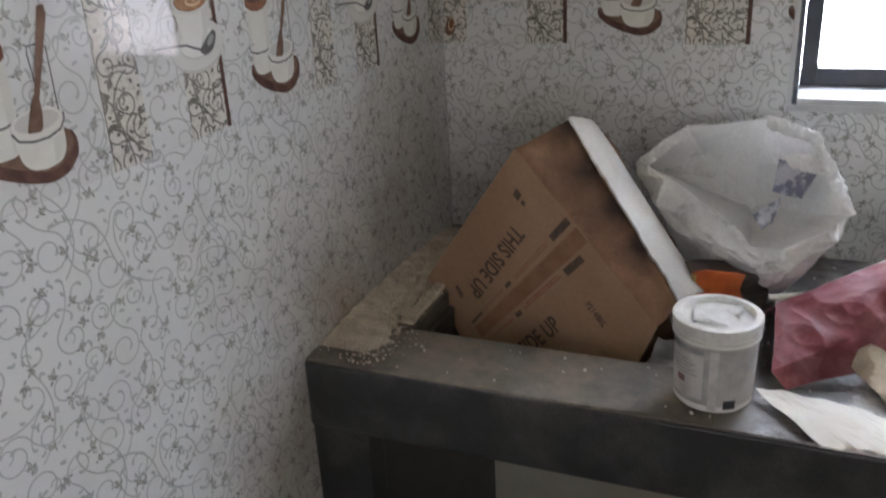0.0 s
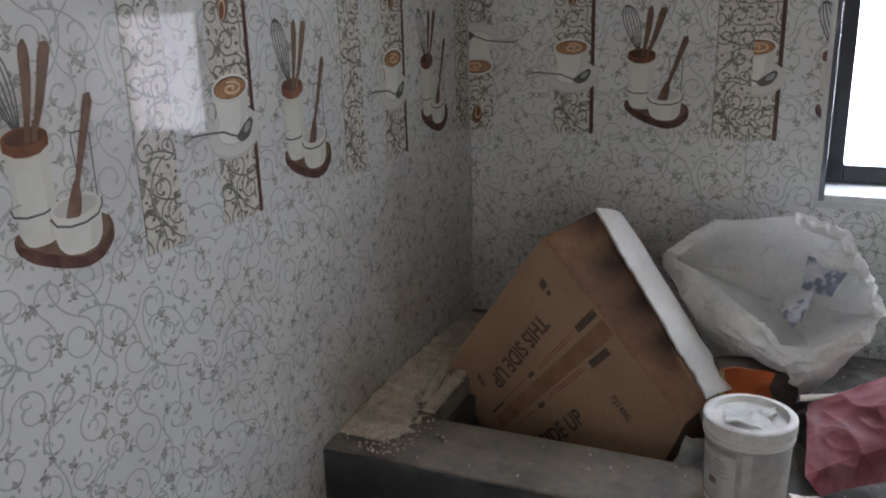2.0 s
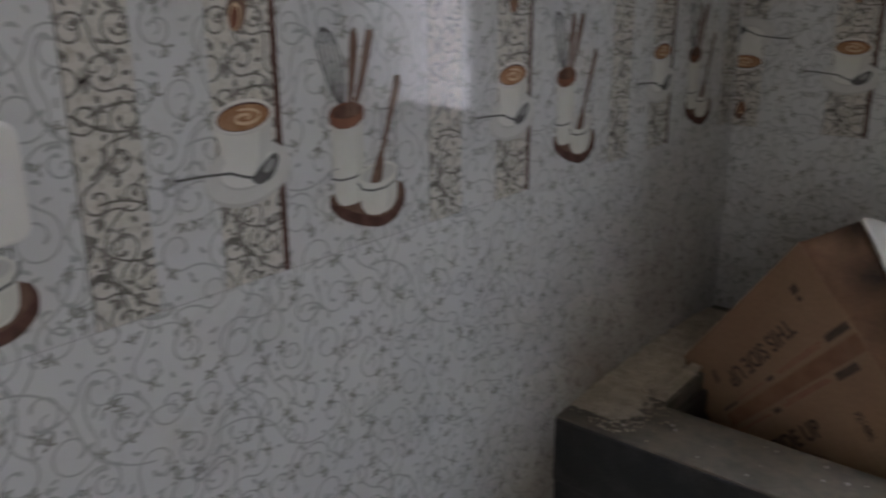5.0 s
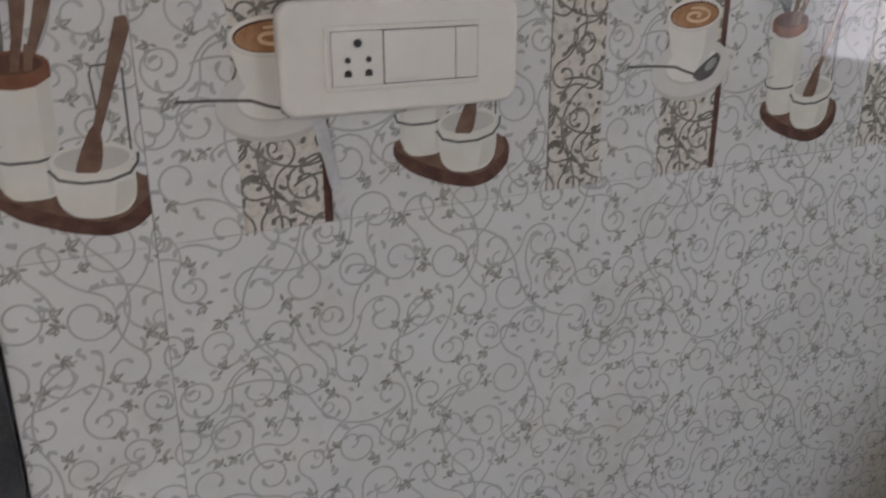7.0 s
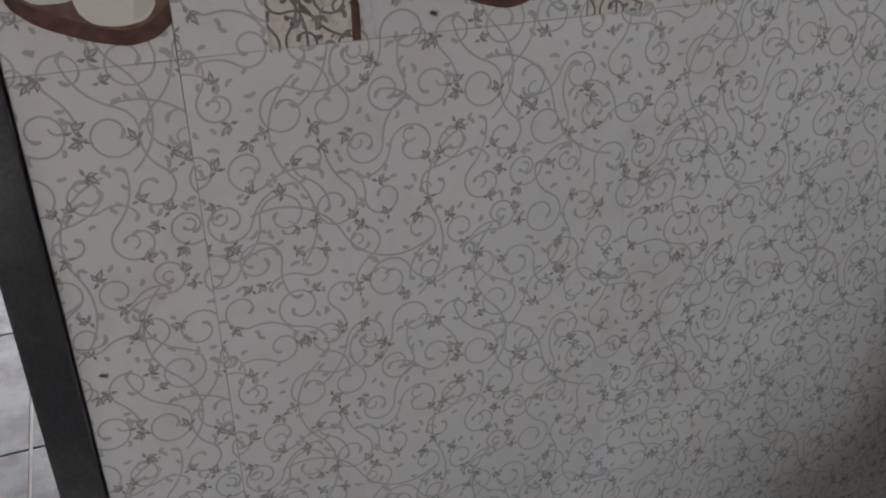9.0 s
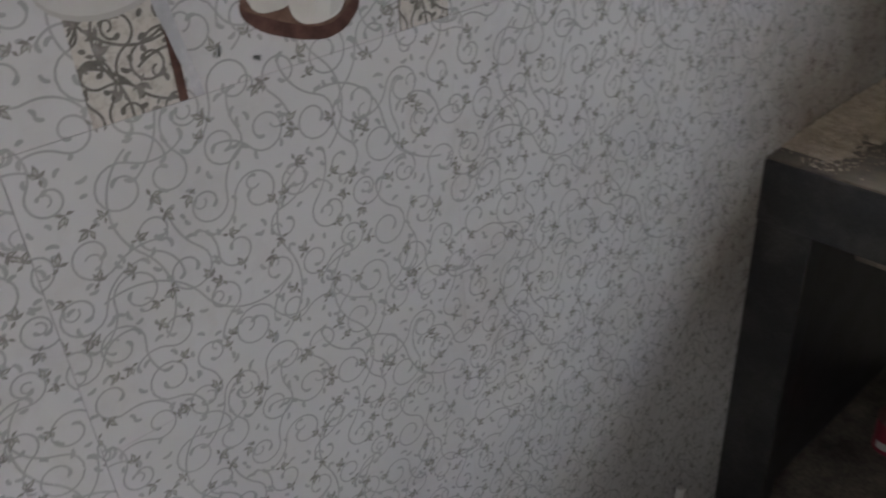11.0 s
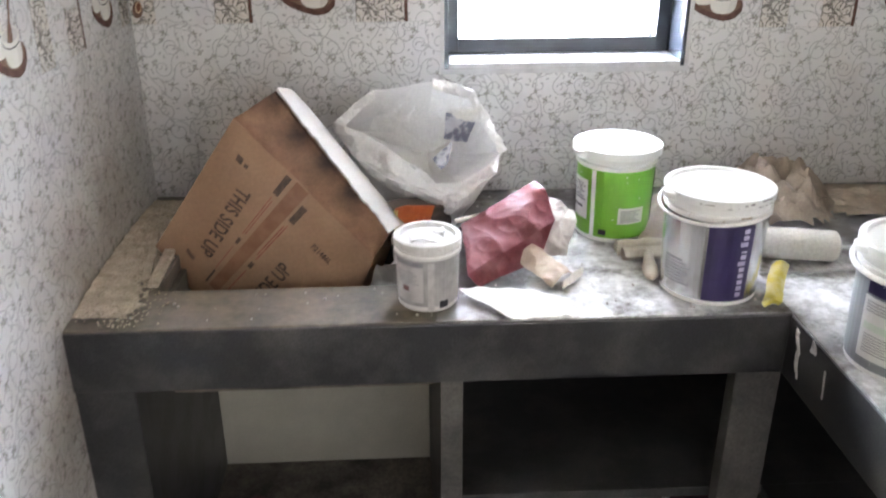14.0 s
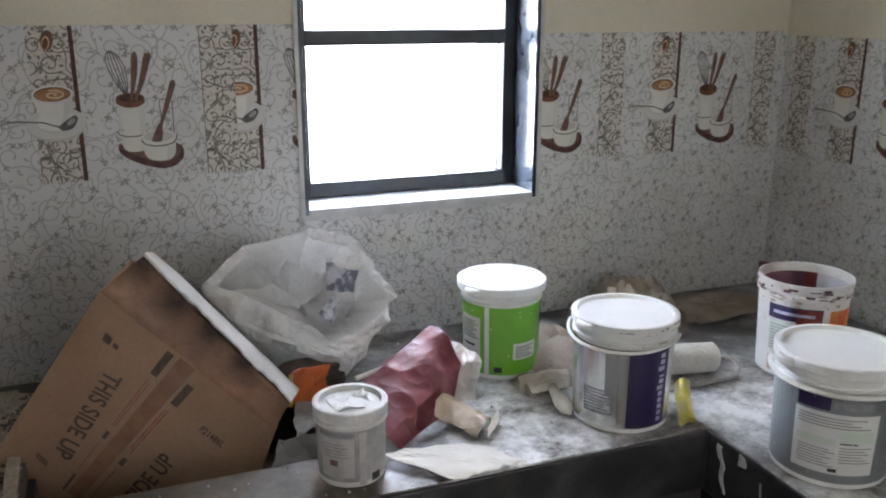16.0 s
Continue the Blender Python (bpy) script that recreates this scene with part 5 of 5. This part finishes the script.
def leaf_tuft(x, y, a, s, mat, layer, rng, pale=None):
    """A small tuft: pointed leaves round a bud, each with a paler middle."""
    out = []
    for d, k in ((0.0, 1.0), (0.85, 0.78), (-0.9, 0.66), (2.7, 0.6)):
        d += rng.uniform(-0.2, 0.2)
        c, q = math.cos(a + d), math.sin(a + d)
        L, W = s * k, s * k * 0.27
        out.append((mat, layer, [(x, y), (x + L * 0.42 * c - W * q, y + L * 0.42 * q + W * c), (x + L * c, y + L * q), (x + L * 0.5 * c + W * 0.7 * q, y + L * 0.5 * q - W * 0.7 * c)]))
        if pale and k > 0.7:
            out.append((pale, layer + 1, [(x + L * (f * c) - W * g * q, y + L * (f * q) + W * g * c) for f, g in ((0.2, 0.08), (0.45, 0.55), (0.74, 0.12), (0.45, -0.2))]))
    return out


def arc(x, y, a, length, bend, n):
    """Points along an arc that leaves (x, y) at heading a and turns by bend."""
    pts = [(x, y)]
    for k in range(n):
        a += bend / n
        x, y = x + length / n * math.cos(a), y + length / n * math.sin(a)
        pts.append((x, y))
    return pts, a


def vines(w, h, nx, ny, seed, mat, leaf_mat, layer, R=0.0215, line=0.0021, leaf=0.0125, pale=None, stems=5):
    """Scrolls that repeat over w and h: open spirals on long swinging tails, with hooked commas, small curls and leaf tufts between them."""
    rng = random.Random(seed)
    out = []
    sx, sz = w / nx, h / ny
    for k in range(stems):
        x, z, a, hand = rng.uniform(0, w), h * (k + 0.5) / stems, rng.uniform(0.2, 0.9), rng.choice((-1, 1))
        for q in range(2):
            stem, a = arc(x, z, a, 2.1 * sx, hand * rng.uniform(1.2, 1.8), 16)
            out += ribbon(stem, line * 1.05, mat, layer + q % 2, False)
            (x, z), hand = stem[-1], -hand
    for row in range(ny):
        for col in range(nx):
            cx_, cz_ = (col + 0.5 * (row % 2) + rng.uniform(-0.16, 0.16)) * sx, (row + rng.uniform(-0.16, 0.16)) * sz
            hand, a0 = rng.choice((-1, 1)), rng.uniform(0, 2 * math.pi)
            r0 = R * rng.uniform(0.78, 1.15)
            turns = rng.uniform(0.75, 1.15)
            pts = []
            for k in range(19):
                f = k / 18
                a = a0 + hand * 2 * math.pi * turns * f
                r = r0 * (1 - 0.55 * f ** 1.3)
                pts.append((cx_ + r * math.cos(a), cz_ + r * math.sin(a)))
            out += ribbon(pts, line, mat, layer + 2, False)
            end_a = math.atan2(pts[-1][1] - pts[-2][1], pts[-1][0] - pts[-2][0])
            knob, _ = arc(*pts[-1], end_a, r0 * 0.42, hand * 1.3, 4)
            out += ribbon(knob, line * 2.0, mat, layer + 3)
            # the tail runs back from the outer end and swings the other way
            tail, ta = arc(*pts[0], a0 - hand * math.pi / 2, r0 * rng.uniform(1.6, 2.4), hand * rng.uniform(0.7, 1.6), 9)
            out += ribbon(tail, line, mat, layer + 4, False)
            hook, _ = arc(*tail[-1], ta, r0 * 0.5, hand * 1.6, 5)
            out += ribbon(hook, line * 2.0, mat, layer + 5)
            # small open curl
            if rng.random() < 0.6:
                a = a0 + rng.uniform(1.5, 4.5)
                p = (cx_ + r0 * 0.35 * math.cos(a), cz_ + r0 * 0.35 * math.sin(a))
                curl, _ = arc(*p, rng.uniform(0, 6.28), r0 * 1.35, hand * rng.uniform(4.0, 5.0), 10)
                out += ribbon(curl, line * 0.9, mat, layer + 6, False)
                out += ribbon(curl[-3:], line * 1.9, mat, layer + 7)
            # commas
            for q in range(4):
                a = a0 + q * 1.57 + rng.uniform(-0.5, 0.5)
                d = r0 * rng.uniform(1.2, 1.5)
                comma, _ = arc(cx_ + d * math.cos(a), cz_ + d * math.sin(a), a + rng.uniform(0.9, 2.2), r0 * rng.uniform(0.35, 0.55), rng.choice((-1, 1)) * 1.5, 5)
                out += ribbon(comma, line * 1.9, mat, layer + 8)
            for q in range(2 if rng.random() < 0.45 else 1):
                a = a0 + 2.4 + q * 2.6 + rng.uniform(-0.6, 0.6)
                d = r0 * rng.uniform(0.85, 1.15)
                out += leaf_tuft(cx_ + d * math.cos(a), cz_ + d * math.sin(a), rng.uniform(0, 6.28), leaf * rng.uniform(0.85, 1.15), leaf_mat, layer + 9, rng, pale)
    # what runs over one side comes in at the other
    all_round = []
    for m_, l_, p in out:
        xs, zs = [q[0] for q in p], [q[1] for q in p]
        for i in (-1, 0, 1):
            for j in (-1, 0, 1):
                if max(xs) + i * w > 0 and min(xs) + i * w < w and max(zs) + j * h > 0 and min(zs) + j * h < h:
                    all_round.append((m_, l_, [(a + i * w, b + j * h) for a, b in p]))
    return all_round


def clip(poly, x0, x1, z0, z1):
    for axis, lim, keep in ((0, x0, 1), (0, x1, -1), (1, z0, 1), (1, z1, -1)):
        out = []
        for i in range(len(poly)):
            a, b = poly[i - 1], poly[i]
            ia, ib = (a[axis] - lim) * keep >= 0, (b[axis] - lim) * keep >= 0
            if ia != ib:
                f = (lim - a[axis]) / (b[axis] - a[axis])
                out.append((a[0] + (b[0] - a[0]) * f, a[1] + (b[1] - a[1]) * f))
            if ib:
                out.append(b)
        poly = out
        if len(poly) < 3:
            return []
    return poly


def box2(x0, x1, z0, z1, mat, layer):
    return [(mat, layer, [(x0, z0), (x1, z0), (x1, z1), (x0, z1)])]


def clipped(polys, x0, x1, z0, z1):
    out = []
    for m_, l_, p in polys:
        q = clip(p, x0, x1, z0, z1)
        if q:
            out.append((m_, l_, q))
    return out


PLAIN = clipped(vines(TW, TH, 9, 6, 11, "vine", "leaf", 1, pale="leaf_pale"), 0, TW, 0, TH)


def soft(poly, times=2):
    """Cuts the corners of an outline, so that it runs round."""
    for _ in range(times):
        out = []
        for k in range(len(poly)):
            (ax, ay), (bx, by) = poly[k], poly[(k + 1) % len(poly)]
            out += [(ax * 0.8 + bx * 0.2, ay * 0.8 + by * 0.2), (ax * 0.2 + bx * 0.8, ay * 0.2 + by * 0.8)]
        poly = out
    return poly


def picture():
    """The printed scene on the decorated course: strip with coffee cup, utensil pots on a board, wide scroll strip."""
    d = list(PLAIN)
    # dark scroll strips
    strip_v = vines(0.078, TH, 2, 8, 5, "dark_vine", "strip_leaf", 13, 0.0150, 0.0023, 0.0135, stems=4)
    for x0, x1 in ((0.075, 0.149), (0.385, 0.4495)):
        d += box2(x0, x1, 0.0, TH, "strip", 12)
        d += clipped([(m_, l_, [(a + x0 - 0.002, b) for a, b in p]) for m_, l_, p in strip_v], x0, x1, 0, TH)
    d += box2(0.149, 0.157, 0.0, TH, "brown", 13)
    d += box2(0.385, 0.3865, 0.0, TH, "dark_vine", 24)
    # roasted bean at the head of the strip
    d += ellipse(0.112, 0.268, 0.011, 0.019, "wood_print", 25, -12)
    d += ellipse(0.109, 0.263, 0.0065, 0.013, "foam", 26, -12)
    d += ellipse(0.1085, 0.262, 0.0050, 0.011, "rim_wood", 27, -12)
    # saucer, cup, coffee and spoon
    d += ellipse(0.112, 0.112, 0.0535, 0.0325, "cup_shade", 25, 4)
    d += ellipse(0.112, 0.1145, 0.0525, 0.0305, "saucer", 26, 4)
    d += ellipse(0.113, 0.116, 0.036, 0.019, "cup_shade", 27, 4)
    d += ellipse(0.113, 0.1175, 0.035, 0.018, "china", 28, 4)
    d += [("china", 29, soft([(0.074, 0.168), (0.147, 0.170), (0.142, 0.140), (0.132, 0.116), (0.112, 0.108), (0.092, 0.115), (0.081, 0.138)]))]
    d += [("saucer", 30, soft([(0.128, 0.160), (0.1465, 0.168), (0.1415, 0.140), (0.1315, 0.117), (0.118, 0.111), (0.127, 0.130)]))]
    d += ellipse(0.1105, 0.169, 0.0370, 0.0175, "saucer", 31, 2)
    d += ellipse(0.1105, 0.1695, 0.0355, 0.0163, "china", 32, 2)
    d += ellipse(0.1105, 0.169, 0.0325, 0.0138, "brown", 33, 2)
    d += ellipse(0.1107, 0.1684, 0.0310, 0.0124, "coffee", 34, 2)
    sw = []
    for k in range(26):
        f = k / 25
        a = 5 + f * 9.5
        sw.append((0.112 + (0.002 + 0.020 * f) * math.cos(a), 0.168 + (0.001 + 0.0075 * f) * math.sin(a)))
    d += ribbon(sw, 0.0032, "foam", 35)
    d += ribbon([(0.028, 0.1200), (0.060, 0.1190), (0.090, 0.1165), (0.104, 0.111), (0.118, 0.107)], 0.0028, "wire", 35, False)
    d += [("wire", 36, soft([(0.112, 0.106), (0.124, 0.098), (0.142, 0.104), (0.152, 0.122), (0.146, 0.130), (0.130, 0.120)]))]
    d += ellipse(0.138, 0.1165, 0.009, 0.0045, "steel_print", 37, 38)
    # board
    d += [("brown", 25, soft([(0.2180, 0.070), (0.2175, 0.053), (0.236, 0.036), (0.272, 0.021), (0.300, 0.0145), (0.322, 0.019), (0.3395, 0.034), (0.3420, 0.052), (0.334, 0.066)]))]
    d += [("wood_print", 26, soft([(0.2190, 0.072), (0.2190, 0.060), (0.254, 0.042), (0.290, 0.028), (0.312, 0.028), (0.3385, 0.048), (0.330, 0.070)]))]
    # whisk, knife and spatula
    for k in (-1.0, -0.62, -0.2, 0.25, 0.65, 1.0):
        pts = []
        for i in range(17):
            f = i / 16
            wide = math.sin(math.pi / 2 * f / 0.66) if f < 0.66 else math.sqrt(max(0.0, 1 - ((f - 0.66) / 0.34) ** 2))
            pts.append((0.243 - 0.024 * f + k * 0.0150 * wide, 0.158 + 0.090 * f))
        d += ribbon(pts, 0.0019, "wire", 27, False)
    d += [("wood_print", 28, soft([(0.249, 0.156), (0.254, 0.156), (0.266, 0.205), (0.269, 0.236), (0.264, 0.248), (0.256, 0.238), (0.254, 0.205)], 1))]
    d += [("wood_print", 29, soft([(0.257, 0.156), (0.262, 0.156), (0.278, 0.190), (0.294, 0.236), (0.291, 0.243), (0.280, 0.242), (0.270, 0.200)], 1))]
    # tall pot with its wooden collar
    d += [("cream_pot", 31, soft([(0.2225, 0.158), (0.2735, 0.158), (0.2725, 0.064), (0.264, 0.052), (0.236, 0.052), (0.2250, 0.064)]))]
    d += [("pot_shade", 32, [(0.2628, 0.150), (0.2730, 0.150), (0.2722, 0.068), (0.266, 0.056), (0.2600, 0.054)])]
    d += [("pot_shade", 32, [(0.2228, 0.150), (0.2290, 0.150), (0.2300, 0.058), (0.2250, 0.068)])]
    d += [("rim_wood", 33, [(0.2213, 0.157), (0.2747, 0.157), (0.2742, 0.147), (0.262, 0.1400), (0.248, 0.1382), (0.234, 0.1400), (0.2218, 0.147)])]
    d += ellipse(0.248, 0.157, 0.0267, 0.0105, "rim_wood", 34)
    d += ellipse(0.248, 0.1575, 0.0222, 0.0078, "dark_wood", 35)
    for x0 in (0.247, 0.256):
        d += [("wood_print", 36, [(x0, 0.152), (x0 + 0.006, 0.152), (x0 + 0.010, 0.172), (x0 + 0.003, 0.172)])]
    d += ribbon([(0.2195, 0.094), (0.222, 0.0865), (0.236, 0.0825), (0.256, 0.0825), (0.270, 0.086), (0.2745, 0.092)], 0.0024, "wire", 37, False)
    d += ribbon([(0.2195, 0.094), (0.228, 0.0965), (0.232, 0.0965)], 0.0014, "steel_print", 36, False)
    # low bowl with wooden spoon and its wire holder
    d += ribbon([(0.3245, 0.060), (0.3250, 0.110), (0.3255, 0.150), (0.318, 0.154), (0.303, 0.153), (0.301, 0.146), (0.3035, 0.112)], 0.0019, "wire", 31, False)
    d += [("cream_pot", 38, soft([(0.263, 0.082), (0.3265, 0.082), (0.3255, 0.046), (0.316, 0.034), (0.296, 0.0305), (0.276, 0.034), (0.2650, 0.046)]))]
    d += [("pot_shade", 39, [(0.3130, 0.072), (0.3255, 0.077), (0.3245, 0.048), (0.316, 0.038), (0.3060, 0.034)])]
    d += ellipse(0.2948, 0.081, 0.0320, 0.0125, "cream_pot", 40)
    d += ellipse(0.2948, 0.0805, 0.0285, 0.0103, "cup_shade", 41)
    d += [("wood_print", 42, soft([(0.279, 0.068), (0.300, 0.068), (0.3045, 0.090), (0.3030, 0.107), (0.297, 0.107), (0.288, 0.090)]))]
    d += [("cream_pot", 43, [(0.2640, 0.077), (0.274, 0.0715), (0.2948, 0.069), (0.316, 0.0715), (0.3258, 0.077), (0.3255, 0.062), (0.2948, 0.056), (0.2642, 0.062)])]
    d += [("wood_print", 44, [(0.2965, 0.100), (0.3035, 0.100), (0.3350, 0.180), (0.3335, 0.190), (0.3250, 0.189)])]
    d += ribbon([(0.2615, 0.075), (0.268, 0.0660), (0.285, 0.0615), (0.305, 0.0615), (0.322, 0.0665), (0.3290, 0.0755), (0.3295, 0.083)], 0.0026, "wire", 45, False)
    return d


PICTURE = clipped(picture(), 0, TW, 0, TH)
CACHE = {}


def tile_mesh(design, x0, x1, z0, z1, half=False):
    """The mesh of a tile cut to a part of its design; half: turned upside down."""
    key = (id(design), round(x0, 4), round(x1, 4), round(z0, 4), round(z1, 4), half)
    if key in CACHE:
        return CACHE[key]
    g = 0.00035
    a, b, c, d = x0 + g, x1 - g, z0 + g, z1 - g
    vs = [(a, 0, c), (b, 0, c), (b, 0, d), (a, 0, d), (a - 0.0004, 0.010, c), (b, 0.010, c), (b, 0.010, d), (a, 0.010, d)]
    fs = [(0, 1, 2, 3), (0, 4, 5, 1), (1, 5, 6, 2), (2, 6, 7, 3), (3, 7, 4, 0)]
    fm = [0] * 5
    for m_, l_, p in clipped(design, a, b, c, d):
        o = len(vs)
        area = sum(p[i - 1][0] * p[i][1] - p[i][0] * p[i - 1][1] for i in range(len(p)))
        if area < 0:
            p = p[::-1]
        vs += [(x, -0.00003 * l_ - 0.0001, z) for x, z in p]
        fs.append(tuple(range(o, o + len(p))))
        fm.append(SID[m_])
    ox, oz = x0, z0
    if half:
        vs = [(-x, y, -z) for x, y, z in vs]
        ox, oz = -x1, -z1
    vs = [(x - ox, y, z - oz) for x, y, z in vs]
    me = bpy.data.meshes.new("tile")
    me.from_pydata(vs, [], fs)
    for k in SLOTS:
        me.materials.append(M[k])
    me.polygons.foreach_set("material_index", fm)
    me.update()
    CACHE[key] = me
    return me


def lay(wall, m, design, x0, x1, z0, z1, half=False):
    ob = new("tile", tile_mesh(design, x0, x1, z0, z1, half))
    ob.parent = wall
    ob.matrix_basis = m


def course_z(zj, floor):
    """The plain courses below the picture course: bottom, top, and where in the tile they start."""
    rows, top = [], zj
    while top > floor + 0.01:
        bottom = max(top - TH, floor)
        rows.append((bottom, top, TH - (top - bottom)))
        top = bottom if bottom > floor else floor
        if bottom == floor:
            break
    return rows


# west wall: along +y, facing +x
cols = [(JAMB + 0.002, -1.811, TW - (-1.811 - JAMB - 0.002) - 0.115, "cut")]
for k in range(4):
    cols.append((-1.811 + TW * k, -1.811 + TW * (k + 1), 0.0, ""))
cols.append((-0.011, -0.0005, 0.0, ""))
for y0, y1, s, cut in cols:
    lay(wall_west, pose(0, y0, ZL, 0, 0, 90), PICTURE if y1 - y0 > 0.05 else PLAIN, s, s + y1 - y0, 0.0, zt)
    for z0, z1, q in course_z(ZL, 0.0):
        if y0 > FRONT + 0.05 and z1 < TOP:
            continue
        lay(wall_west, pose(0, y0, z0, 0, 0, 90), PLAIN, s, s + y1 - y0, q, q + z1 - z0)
# north wall: along +x, facing -y
north = [(0.0005, 0.108, ZB1, 0.020, True), (0.108, 0.558, ZB1, 0.0, False), (0.558, WX0 - 0.0005, ZB1, 0.106, False),
         (WX1 + 0.0005, 1.480, ZB2, 0.222, False), (1.480, 1.930, ZB2, 0.0, False), (1.930, RX, ZB2, 0.0, False)]
for x0, x1, zj, s, half in north:
    design = PICTURE if x1 - x0 > 0.05 else PLAIN
    if half:
        lay(wall_north, pose(x0, 0, zj), design, s, s + x1 - x0, TH - zt, TH, True)
    else:
        lay(wall_north, pose(x0, 0, zj), design, s, s + x1 - x0, 0.0, zt)
for x0, x1, zj in ((0.0005, 0.108, ZB1), (0.108, 0.558, ZB1), (0.558, WX0 - 0.0005, ZB1), (WX1 + 0.0005, 1.480, ZB2), (1.480, 1.930, ZB2), (1.930, RX, ZB2),
                   (WX0 - 0.0005, 1.008, ZB1), (1.008, WX1 + 0.0005, ZB1)):
    under = x0 >= WX0 - 0.001 and x1 <= WX1 + 0.001
    for z0, z1, q in course_z(zj, TOP):
        top = min(z1, WZ0 - 0.009) if under else z1
        s = 0.0 if x1 - x0 > 0.2 else 0.1
        lay(wall_north, pose(x0, 0, z0), PLAIN, s, s + x1 - x0, q, q + top - z0)
# east wall: along -y, facing -x
y = -0.0005
first = True
while y > EY1 + 0.05:
    w_ = 0.100 if first else min(TW, y - EY1)
    s = 0.35 if first else 0.0
    lay(wall_east, pose(RX, y, ZR, 0, 0, -90), PICTURE, s, s + w_, 0.0, zt)
    for z0, z1, q in course_z(ZR, TOP):
        lay(wall_east, pose(RX, y, z0, 0, 0, -90), PLAIN, s, s + w_, q, q + z1 - z0)
    y -= w_
    first = False
